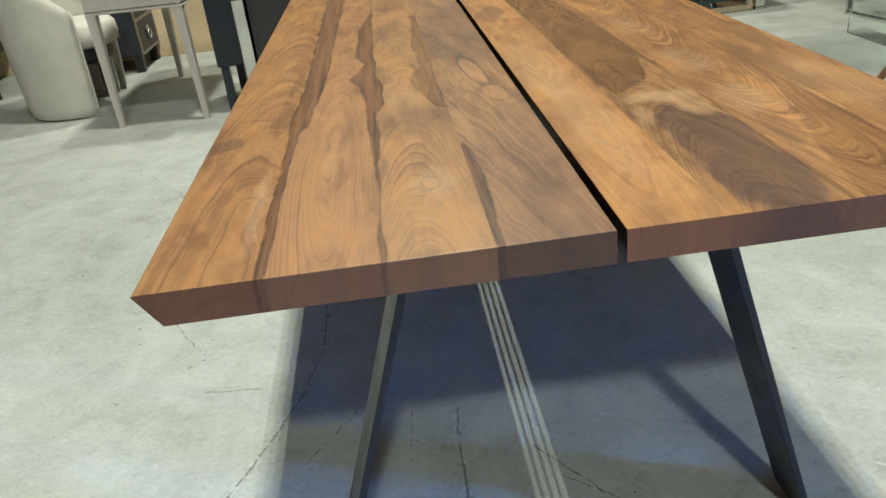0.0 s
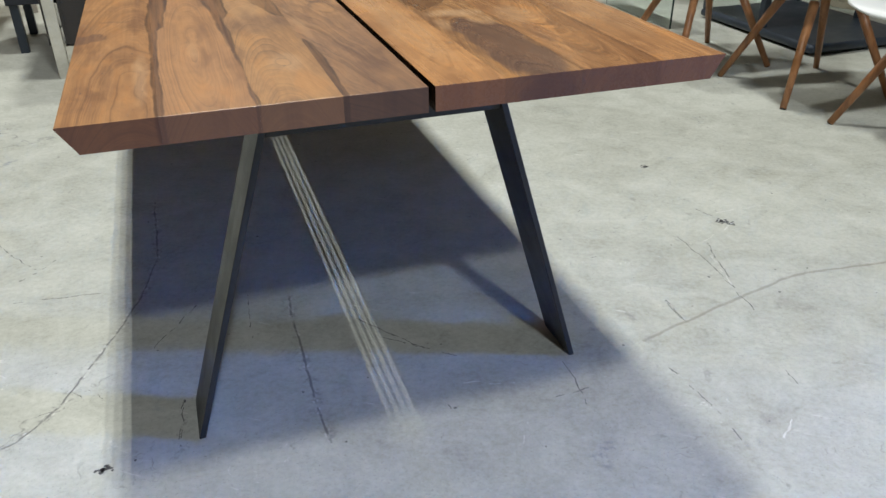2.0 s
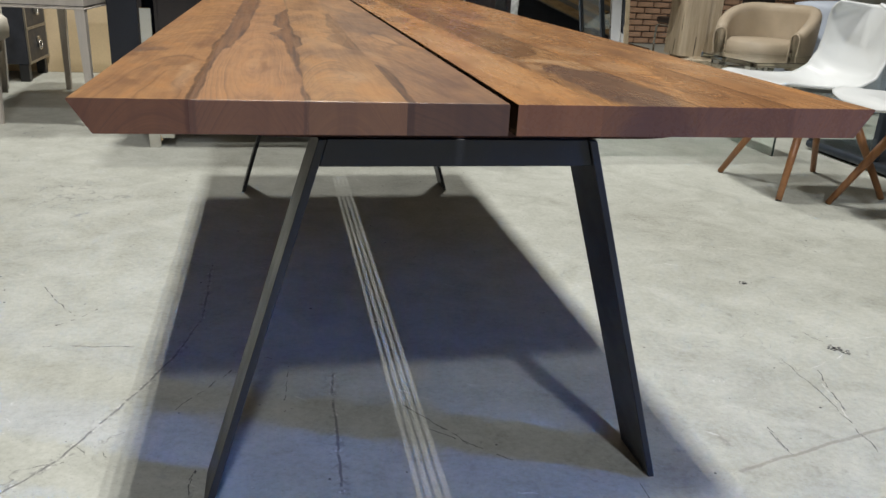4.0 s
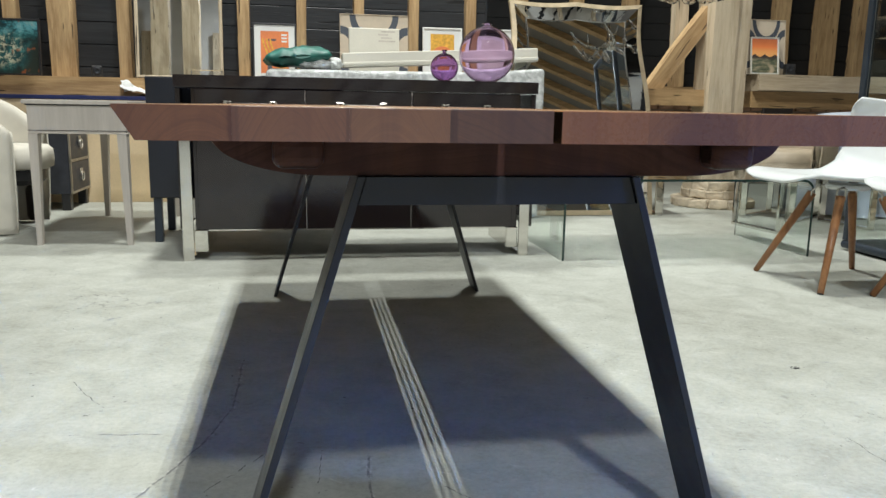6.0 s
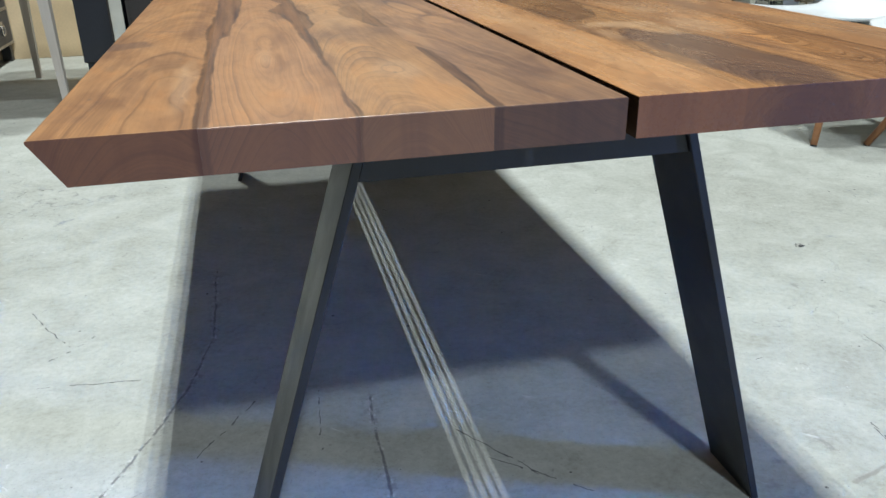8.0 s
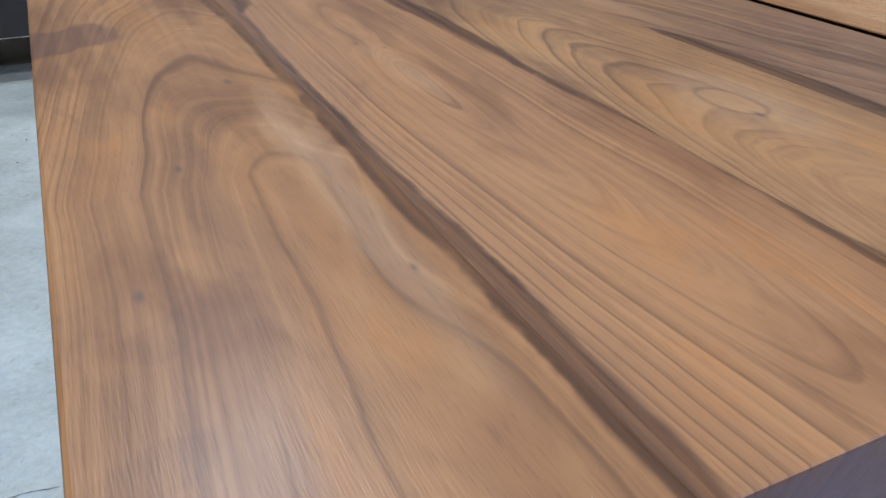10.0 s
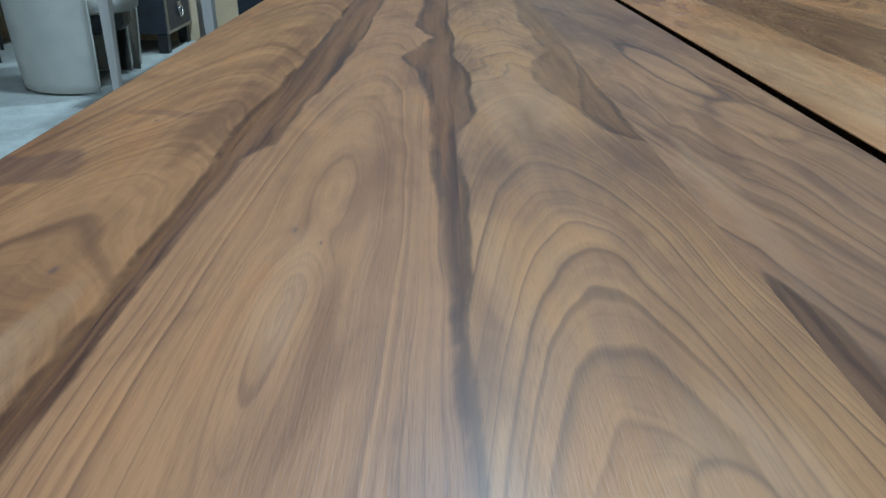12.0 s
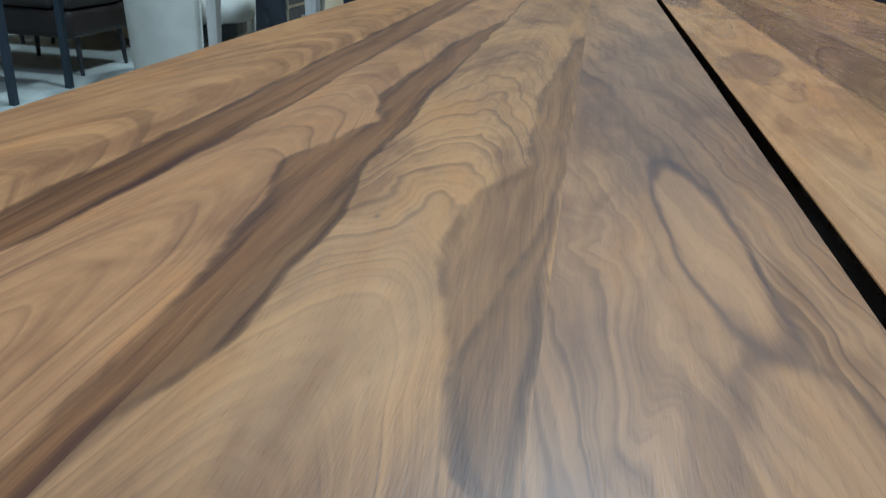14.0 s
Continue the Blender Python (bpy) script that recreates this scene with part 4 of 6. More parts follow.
# the bay beyond: studs, sill, brick plinth
for i, (x, w) in enumerate(((2.48, 0.13), (3.22, 0.15), (3.955, 0.19), (4.66, 0.16), (5.40, 0.16), (6.13, 0.21), (6.82, 0.30), (7.36, 0.20), (8.10, 0.16))):
    oak_part("stud", (x - w / 2, YB - 0.17, 1.075), (x + w / 2, YB - 0.028, 5.2), "z", OAK, 0.02, i + 70, wall_bay)
oak_part("sill_beam", (1.3, YB - 0.34, 0.865), (8.9, YB - 0.028, 1.072), "x", OAK_BEAM, 0.010, 32, wall_bay)
BRICK_ME = mesh_of("brick", block((-0.105, -0.05, -0.031), (0.105, 0.05, 0.031), 0.006, 1), BRICK)
tagged(part("brick_bed", block((1.3, YB - 0.12, 0.0), (8.9, YB - 0.03, 0.86)), LIMEWASH, wall_bay), "lime mortar bed")
random.seed(3)
for row in range(11):
    for i in range(24):
        b = new("brick", BRICK_ME)
        b.parent = wall_bay
        b.matrix_world = pose(2.0 + i * 0.228 + (row % 2) * 0.112 + random.uniform(-0.006, 0.006), YB - 0.135 + random.uniform(-0.008, 0.008), 0.040 + row * 0.0765, 0, random.uniform(-1, 1), random.uniform(-2, 2))

# the two-piece post on its stone foot
post = base("oak_post", 3.008, 4.98, 0, "pale weathered oak post of two timbers on a rubble stone foot", "post")
part("timber", beam((-0.17, -0.13, 0.30), (0.03, 0.13, 7.2), "z", 0.010, 51, 24), OAK_PALE, post)
part("timber", beam((0.034, -0.10, 0.30), (0.155, 0.12, 7.2), "z", 0.010, 52, 24), OAK_PALE, post)
random.seed(5)
for ring, (z, r, nst) in enumerate(((0.035, 0.33, 13), (0.105, 0.255, 11), (0.175, 0.235, 10), (0.245, 0.215, 9))):
    for k in range(nst):
        a = 2 * math.pi * (k + 0.5 * (ring % 2)) / nst
        bm = block((-0.080, -0.06, -0.036), (0.080, 0.06, 0.036), 0.008, 1)
        bmesh.ops.subdivide_edges(bm, edges=[e for e in bm.edges if e.calc_length() > 0.05], cuts=2, use_grid_fill=True)
        for v in bm.verts:
            v.co += noise.noise_vector(v.co * 14 + Vector((k, ring * 7, 1))) * 0.013 + noise.noise_vector(v.co * 40 + Vector((k, ring, 5))) * 0.004
        s = part("stone", bm, STONE, post)
        s.matrix_local = pose((r - 0.07) * math.cos(a), (r - 0.07) * math.sin(a), z, random.uniform(-4, 4), random.uniform(-4, 4), math.degrees(a) + 90 + random.uniform(-9, 9)) @ Matrix.Diagonal((random.uniform(0.85, 1.1), 1.0, random.uniform(0.9, 1.05), 1))
part("core", lathe([(0.0, 0.0), (0.22, 0.0), (0.16, 0.30), (0, 0.30)], 12), STONE, post)

# open frame that runs east from the post, and its braces
rail = base("timber_rail", 3.25, 4.95, 0, "pale weathered oak rails of an open timber frame", "timber rail")
part("upper_rail", beam((0.0, -0.12, 0.928), (2.55, 0.10, 1.055), "x", 0.010, 33), OAK_BEAM_PALE, rail)
# darker oak than the upper rail, painting in the shade it lies in
part("lower_rail", beam((0.0, -0.02, 0.795), (2.55, 0.14, 0.924), "x", 0.010, 34), OAK_BEAM, rail)
part("end_post", beam((2.56, -0.13, 0.0), (2.78, 0.13, 4.9), "z", 0.012, 35), OAK_PALE, rail)
br = base("timber_brace", 2.36, 5.02, 0, "pale oak brace and stub post of an open timber frame", "timber brace")
b1 = part("brace", beam((-0.060, -0.05, 0), (0.060, 0.05, 2.1), "z", 0.014, 41), OAK, br)
b1.matrix_local = pose(0.02, 0.0, 0.86, 0, 36.5)
b2 = part("stub_post", beam((-0.055, -0.045, 0), (0.055, 0.045, 3.6), "z", 0.016, 43), OAK_PALE, br)
b2.matrix_local = pose(0.335, 0.11, 1.22, 0, -1.0)
part("sole_beam", beam((-0.30, -0.10, 0.80), (0.52, 0.10, 0.925), "x", 0.008, 44), OAK_BEAM, br)
part("prop", beam((-0.26, -0.07, 0.0), (-0.14, 0.07, 0.798), "z", 0.008, 45), OAK_PALE, br)

copy_thing(post, pose(3.98, 3.02, 0, 0, 0, 40))
# pale infill high in the south gable
tagged(part("gable_panel", prism(bmesh.new(), [(X0 + 0.1, 3.2), (-1.9, 3.2), (-1.9, 7.0), (X0 + 0.1, 4.78)], "y", Y0 + 0.05, Y0 + 0.075), LIMEWASH, wall_south), "chalk white infill panel")
for i, x in enumerate((-5.5, -4.9, -3.75, -3.2)):
    ob = part("post", beam((-0.10, -0.08, 0), (0.10, 0.08, 5.1 + 0.3 * i), "z", 0.02, 90 + i), OAK_PALE, wall_south)
    ob.matrix_world = pose(x, Y0 + 0.62, 0.0, 0, (-2, 3, -2, 2)[i])
tagged(part("gable_panel", block((-1.5, Y0 + 0.05, 3.75), (2.0, Y0 + 0.075, 6.2), 0.004), LIMEWASH, wall_south), "chalk white infill panel")

for k, x in enumerate((-2.53, -2.05)):
    ap = base("arcade_post", x, -1.5, 0, "tall pale oak arcade post with waney edges", "post", "arcade posts")
    part("timber", beam((-0.13, -0.12, 0), (0.13, 0.12, EAVES + (x - X0) * 0.45 + 0.0), "z", 0.02, 120 + k, 24), OAK_PALE, ap)
    part("peg", bar((0.0, -0.15, 2.6), (0.0, -0.115, 2.6), 0.012, None, 8), OAK, ap)

# strip lamps on chains
for i, ly in enumerate(LAMP_ROWS):
    lamp = base("strip_lamp", LAMP_X, ly, LAMP_Z, "long white ceiling lamp with four bright strips", "ceiling lamp", "strip lamps under the roof")
    part("housing", block((-0.24, -0.32, 0.01), (0.24, 0.32, 0.07), 0.012), ROOF_DIMMED, lamp)
    for s in (-1, 1):
        part("chain", bar((0, s * 0.25, 0.07), (0, s * 0.25, 1.55), 0.006, None, 6), STEEL, lamp)

# ---- the dining table ----
TOP, THICK = 0.76, 0.0385
table = base("dining_table", 0, 0, 0, "walnut plank dining table with a centre gap and black steel legs", "table")
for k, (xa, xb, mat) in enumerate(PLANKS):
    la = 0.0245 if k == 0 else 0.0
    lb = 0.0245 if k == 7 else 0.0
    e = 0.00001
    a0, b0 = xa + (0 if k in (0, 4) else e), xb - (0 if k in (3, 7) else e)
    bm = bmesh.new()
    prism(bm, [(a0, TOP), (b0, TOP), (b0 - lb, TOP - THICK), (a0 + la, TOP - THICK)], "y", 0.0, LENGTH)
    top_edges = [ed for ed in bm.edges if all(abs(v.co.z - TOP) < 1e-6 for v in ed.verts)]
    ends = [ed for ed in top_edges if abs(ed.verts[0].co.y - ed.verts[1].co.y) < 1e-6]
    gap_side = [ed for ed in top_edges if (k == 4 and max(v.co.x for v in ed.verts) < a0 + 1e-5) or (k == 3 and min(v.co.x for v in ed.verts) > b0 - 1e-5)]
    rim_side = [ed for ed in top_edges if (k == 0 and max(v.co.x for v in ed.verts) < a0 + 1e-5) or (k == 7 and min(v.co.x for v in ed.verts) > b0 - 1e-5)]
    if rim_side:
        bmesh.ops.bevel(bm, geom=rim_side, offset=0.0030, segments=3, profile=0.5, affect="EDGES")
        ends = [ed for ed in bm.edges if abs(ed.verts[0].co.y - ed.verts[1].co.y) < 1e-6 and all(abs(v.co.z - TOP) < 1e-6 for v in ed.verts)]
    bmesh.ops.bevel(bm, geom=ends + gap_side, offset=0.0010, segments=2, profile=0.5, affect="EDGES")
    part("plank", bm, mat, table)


def bearer(y0, y1):
    n = 14
    pts = []
    for i in range(n + 1):
        a = math.pi / 2 * (1 - i / n)
        pts.append((0.165 * math.sin(a), 0.6605 + 0.0595 * (1 - math.cos(a))))
    low = [(-0.262 - x, z) for x, z in pts] + [(0.300 + x, z) for x, z in pts[::-1]]
    bm = prism(bmesh.new(), [(-0.427, 0.7208)] + low + [(0.465, 0.7208)], "y", y0, y1)
    ends = [ed for ed in bm.edges if abs(ed.verts[0].co.y - ed.verts[1].co.y) < 1e-6 and max(v.co.z for v in ed.verts) < 0.7205]
    bmesh.ops.bevel(bm, geom=ends, offset=0.003, segments=2, profile=0.5, affect="EDGES")
    return bm


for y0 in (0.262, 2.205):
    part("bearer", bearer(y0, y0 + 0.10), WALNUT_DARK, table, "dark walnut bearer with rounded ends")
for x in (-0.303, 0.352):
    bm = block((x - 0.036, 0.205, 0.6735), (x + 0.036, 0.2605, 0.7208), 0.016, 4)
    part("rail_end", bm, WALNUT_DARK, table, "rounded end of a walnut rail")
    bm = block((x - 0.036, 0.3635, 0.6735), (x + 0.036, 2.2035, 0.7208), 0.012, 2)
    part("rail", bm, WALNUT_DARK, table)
for y0 in (0.248, 2.208):
    y1 = y0 + 0.128
    for s in (-1, 1):
        bm = prism(bmesh.new(), [(s * 0.2062, 0.660), (s * 0.2190, 0.660), (s * 0.4210, 0.0), (s * 0.4082, 0.0)], "y", y0, y1)
        bmesh.ops.bevel(bm, geom=bm.edges[:], offset=0.0012, segments=1, profile=0.5, affect="EDGES")
        part("leg", bm, STEEL_BLACK, table)
    bm = prism(bmesh.new(), [(-0.2055, 0.6598), (0.2055, 0.6598), (0.2185, 0.617), (-0.2185, 0.617)], "y", y0 + 0.007, y1 - 0.007)
    bmesh.ops.bevel(bm, geom=bm.edges[:], offset=0.0012, segments=1, profile=0.5, affect="EDGES")
    part("crossbar", bm, STEEL_BLACK, table)
for x, y in ((-0.12, 0.31), (0.12, 0.31), (-0.12, 2.26), (0.12, 2.26)):
    part("bolt", bar((x, y, 0.611), (x, y, 0.619), 0.009, None, 6), STEEL, table)

# ---- the sideboard ----
sb = base("sideboard", -0.004, 2.985, 0, "dark glossy veneered sideboard with chrome leg frames and bar handles", "sideboard")
W = 0.888
part("carcass", block((-W + 0.075, 0.022, 0.150), (W - 0.085, 0.45, 0.829), 0.002, 1), MACASSAR, sb)
part("top", block((-W, -0.004, 0.831), (W, 0.455, 0.889), 0.003, 2), MACASSAR, sb)
for s in (-1, 1):
    part("side_panel", block((s * W - 0.012 - s * 0.014, 0.026, 0.150), (s * W + 0.012 - s * 0.014, 0.45, 0.829), 0.002, 1), MACASSAR, sb)
for k, (xa, xb) in enumerate(((-0.795, -0.282), (-0.278, 0.240), (0.244, 0.770))):
    door = part("door", block((xa, 0.0, 0.152), (xb, 0.0205, 0.827), 0.0028, 2), MACASSAR, sb)
    hx = (-0.536, -0.008, 0.512)[k]
    handle = part("handle", block((hx - 0.10, -0.030, 0.738), (hx + 0.10, -0.018, 0.762), 0.002, 1), BLACK_FRAME, door, "black bar handle on chrome brackets")
    for s in (-1, 1):
        bm = bmesh.new()
        c = hx + s * 0.105
        box(bm, (c - 0.018, -0.034, 0.765), (c + 0.018, -0.0005, 0.772), 0.002, 1)
        box(bm, (c - 0.018, -0.034, 0.722), (c - 0.006, -0.0005, 0.7648), 0.002, 1)
        box(bm, (c + 0.008, -0.034, 0.722), (c + 0.020, -0.0005, 0.7648), 0.002, 1)
        part("bracket", bm, STEEL, handle)
for s in (-1, 1):
    c = -0.846 if s < 0 else 0.834
    lf = part("leg_frame", block((c - 0.026, -0.012, 0.0), (c + 0.026, 0.006, 0.645), 0.002, 1), CHROME, sb, "polished chrome flat leg frame")
    part("runner", block((c - 0.026, 0.0065, 0.0), (c + 0.026, 0.43, 0.020), 0.002, 1), CHROME, lf)
    part("upright", block((c - 0.026, 0.4305, 0.0), (c + 0.026, 0.448, 0.148), 0.002, 1), CHROME, lf)
    t = part("tie", block((c - 0.090, 0.012, 0.040), (c - 0.027, 0.40, 0.148), 0.003, 1) if s > 0 else block((c + 0.027, 0.012, 0.040), (c + 0.090, 0.40, 0.148), 0.003, 1), CHROME, lf)
for x in (-0.280, 0.242):
    part("seam_strip", block((x - 0.0016, 0.002, 0.154), (x + 0.0016, 0.0215, 0.826)), STEEL, sb, "thin bright metal strip between two doors")
part("shelf_rail", block((-0.77, 0.05, 0.138), (0.72, 0.066, 0.1495), 0.001, 1), CHROME, sb)


# blown glass globes on the sideboard
def globe(x, y, r, mat, label):
    g = base("glass_globe", x, y, 0.889, label, "glass globe", "globes on the sideboard")
    rows = [(0.0, 0.002)]
    for i in range(1, 25):
        a = 0.28 + (math.pi - 0.28 - 0.16) * (i - 1) / 23
        rows.append((r * math.sin(a), r * math.cos(0.28) - r * math.cos(a)))
    top = rows[-1][1]
    rows += [(r * 0.13, top + 0.006), (r * 0.20, top + 0.013), (r * 0.18, top + 0.017), (r * 0.10, top + 0.010)]
    t = 0.004
    for i in range(24, 0, -1):
        a = 0.28 + (math.pi - 0.28 - 0.20) * (i - 1) / 23
        rows.append(((r - t) * math.sin(a), r * math.cos(0.28) - (r - t) * math.cos(a)))
    rows.append((0.0, t + 0.003))
    part("bulb", lathe(rows, 48), mat, g, "", True)


globe(0.648, 3.15, 0.145, PURPLE, "large pale purple blown glass globe on a sideboard")
globe(0.422, 3.13, 0.072, VIOLET, "small deep violet blown glass globe on a sideboard")


# ---- shell chairs ----
def shell_chair(x, y, turn):
    c = base("shell_chair", x, y, 0, "white moulded shell chair with splayed wooden dowel legs", "chair", "white shell chairs in a row", turn)
    prof = [(-0.392, 0.462), (-0.375, 0.482), (-0.32, 0.488), (-0.22, 0.478), (-0.10, 0.470), (0.02, 0.462), (0.11, 0.478), (0.165, 0.53), (0.195, 0.61), (0.215, 0.70), (0.232, 0.78), (0.240, 0.825)]

    def at(u, v):
        s = v * (len(prof) - 1)
        i = min(int(s), len(prof) - 2)
        f = s - i
        px = prof[i][0] * (1 - f) + prof[i + 1][0] * f
        pz = prof[i][1] * (1 - f) + prof[i + 1][1] * f
        w = 0.235 - 0.125 * max(0, (0.16 - v) / 0.16) ** 2.4 - 0.035 * max(0, (v - 0.55) / 0.45) - 0.075 * max(0, (v - 0.86) / 0.14) ** 2
        t = u * 2 - 1
        side = abs(t) ** 3
        mid = math.exp(-((v - 0.63) / 0.15) ** 2)
        lift = side * (0.06 * mid + 0.014)
        fwd = side * (-0.12 * max(0, (v - 0.5) / 0.5))
        return (px + fwd, t * w, pz + lift - 0.012 * side * max(0, (0.2 - v) / 0.2))

    bm = grid(bmesh.new(), at, 20, 33)
    seat = part("shell", bm, WHITE_SHELL, c, "white moulded seat and back in one shell", True)
    sol = seat.modifiers.new("thick", "SOLIDIFY")
    sol.thickness, sol.offset = 0.011, -1
    part("hub", lathe([(0.0, 0.425), (0.085, 0.425), (0.095, 0.437), (0.09, 0.447), (0.0, 0.447)], 20), WHITE_SHELL, c)
    for sx, sy in ((-1, -1), (-1, 1), (1, -1), (1, 1)):
        foot = (sx * 0.262 + 0.0, sy * 0.243, 0.0)
        topp = (sx * 0.105, sy * 0.098, 0.400)
        leg = part("leg", bar((foot[0], foot[1], 0.004), topp, 0.0135, 0.0205, 16), CHAIR_LEG, c, "", True)
        part("glide", bar(foot, (foot[0] - sx * 0.0015, foot[1] - sy * 0.0015, 0.0038), 0.0125, 0.0125, 12), BLACK_FRAME, leg)
        bm = bmesh.new()
        for d in (-0.012, 0.012):
            tube(bm, [(topp[0] + d, topp[1] - d * sx * sy, 0.385), (topp[0] * 1.0 + d, topp[1] * 1.0 - d * sx * sy, 0.408), (topp[0] * 0.86 + d, topp[1] * 0.86 - d * sx * sy, 0.432), (topp[0] * 0.6, topp[1] * 0.6, 0.440)], 0.005, 6)
        part("bracket", bm, STEEL, leg, "", True)
    return c


first = shell_chair(2.128, 2.242, 0)
copy_thing(first, pose(2.317, 1.685, 0, 0, 0, -5))
copy_thing(first, pose(2.395, 1.070, 0, 0, 0, 10))
# thin folded leaflet on the middle chair
bk = base("leaflet", 2.17, 1.60, 0.499, "thin grey folded leaflet lying on a chair seat", "leaflet", "", -14)
part("cover", block((-0.088, -0.036, 0.0), (0.088, 0.036, 0.006), 0.002, 1), TAUPE, bk)

# ---- bent glass coffee table ----
ct = base("glass_coffee_table", 1.683, 3.172, 0, "clear bent glass coffee table with waterfall ends", "coffee table")
bm = bmesh.new()
sec, R, Wg, Hg, tg = [], 0.07, 0.695, 0.415, 0.012
for off in (0.0, tg):
    line = [(-Wg + off, 0.0)]
    for i in range(9):
        a = math.pi - math.pi / 2 * i / 8
        line.append((-Wg + R + (R - off) * math.cos(a), Hg - R + (R - off) * math.sin(a)))
    line += [(-x, z) for x, z in line[::-1]]
    sec.append(line)
outer, inner = sec
k = len(outer)
va = [[[bm.verts.new((x, y, z)) for x, z in line] for line in sec] for y in (-0.36, 0.36)]
for i in range(k - 1):
    for s in (0, 1):
        bm.faces.new((va[0][s][i], va[0][s][i + 1], va[1][s][i + 1], va[1][s][i]))
    for e in (0, 1):
        bm.faces.new((va[e][0][i], va[e][0][i + 1], va[e][1][i + 1], va[e][1][i]))
for i in (0, k - 1):
    bm.faces.new((va[0][0][i], va[0][1][i], va[1][1][i], va[1][0][i]))
part("bent_sheet", bm, CLEAR, ct)
for y in (-0.3612, 0.3602):
    bm = prism(bmesh.new(), outer + inner[::-1], "y", y, y + 0.001)
    part("polished_edge", bm, GLASS_EDGE, ct, "dark green polished glass edge")


def loop_table(x, y, w, d, h, label, top_mat, turn=0.0, leg=0.05, inset=0.1):
    """A low table on two closed flat-bar frames."""
    t = base("low_table", x, y, 0, label, "coffee table", "", turn)
    part("top", block((-w / 2, -d / 2, h - 0.03), (w / 2, d / 2, h), 0.004, 2), top_mat, t)
    for s in (-1, 1):
        c = s * (w / 2 - inset)
        bm = bmesh.new()
        box(bm, (c - leg / 2, -d / 2 + 0.05, 0.0), (c + leg / 2, d / 2 - 0.05, 0.018), 0.002, 1)
        box(bm, (c - leg / 2, -d / 2 + 0.05, 0.0185), (c + leg / 2, -d / 2 + 0.068, h - 0.031), 0.002, 1)
        box(bm, (c - leg / 2, d / 2 - 0.068, 0.0185), (c + leg / 2, d / 2 - 0.05, h - 0.031), 0.002, 1)
        part("leg_frame", bm, CHROME, t)
    return t


loop_table(1.60, 4.66, 1.46, 0.62, 0.40, "low dark-topped table on polished chrome frames", MACASSAR, 0, 0.06, 0.06)
loop_table(3.02, 3.80, 0.90, 0.55, 0.42, "low clear glass table on polished chrome frames", CLEAR, 8, 0.05, 0.08)

# ---- glass display cabinet ----
vc = base("display_cabinet", 3.06, 2.53, 0, "tall glass display cabinet with a blue-black metal frame and base", "display cabinet")
part("base_board", block((-0.36, -0.47, 0.012), (0.36, 0.47, 0.058), 0.02, 4), VITRINE, vc)
for sx in (-1, 1):
    for y in (-0.055, 0.435):
        part("corner_post", block((sx * 0.335 - 0.02, y - 0.02, 0.0585), (sx * 0.335 + 0.02, y + 0.02, 2.05), 0.004, 1), VITRINE, vc)
    for sy in (-1, 1):
        part("foot", bar((sx * 0.3, sy * 0.4, 0.0), (sx * 0.3, sy * 0.4, 0.0118), 0.02, None, 12), BLACK_FRAME, vc)
    part("pane", block((sx * 0.335 - 0.003, -0.034, 0.064), (sx * 0.335 + 0.003, 0.414, 2.045)), CLEAR, vc)
part("top_board", block((-0.36, -0.08, 2.051), (0.36, 0.46, 2.10), 0.02, 2), VITRINE, vc)
for z in (0.62, 1.16, 1.66):
    part("shelf", block((-0.325, -0.034, z), (0.325, 0.414, z + 0.008), 0.001, 1), CLEAR, vc)

# ---- console table, seen from its end ----
con = base("console_table", -1.450, 3.455, 0, "greige oak veneer console table with tapered legs", "console table", "", -4.5)
part("top", block((-0.262, -0.015, 0.740), (0.262, 1.16, 0.762), 0.003, 2), TAUPE, con)
part("apron", block((-0.245, 0.0, 0.597), (0.245, 1.145, 0.7345), 0.002, 1), TAUPE, con)
# black strips on the apron stand in for shadow lines
part("shade_strip", block((-0.251, -0.006, 0.7347), (0.251, 1.151, 0.7398)), BLACK_FRAME, con, "black strip drawn as the shadow line under the top")
part("bead", block((-0.249, -0.004, 0.589), (0.249, 1.149, 0.5965), 0.002, 1), TAUPE, con)
part("shade_strip", block((-0.2465, -0.0015, 0.604), (0.2465, 1.1465, 0.607)), BLACK_FRAME, con)
for sx in (-1, 1):
    for y in (0.022, 1.123):
        bm = bmesh.new()
        c = sx * 0.222
        t, b = 0.024, 0.014
        lo = [bm.verts.new((c + sx * (t - b) + dx * b, y + dy * b, 0.0)) for dx, dy in ((-1, -1), (1, -1), (1, 1), (-1, 1))]
        hi = [bm.verts.new((c + dx * t, y + dy * t, 0.5885)) for dx, dy in ((-1, -1), (1, -1), (1, 1), (-1, 1))]
        bm.faces.new(lo[::-1]), bm.faces.new(hi)
        for i in range(4):
            bm.faces.new((lo[i], lo[(i + 1) % 4], hi[(i + 1) % 4], hi[i]))
        part("leg", bm, TAUPE, con)


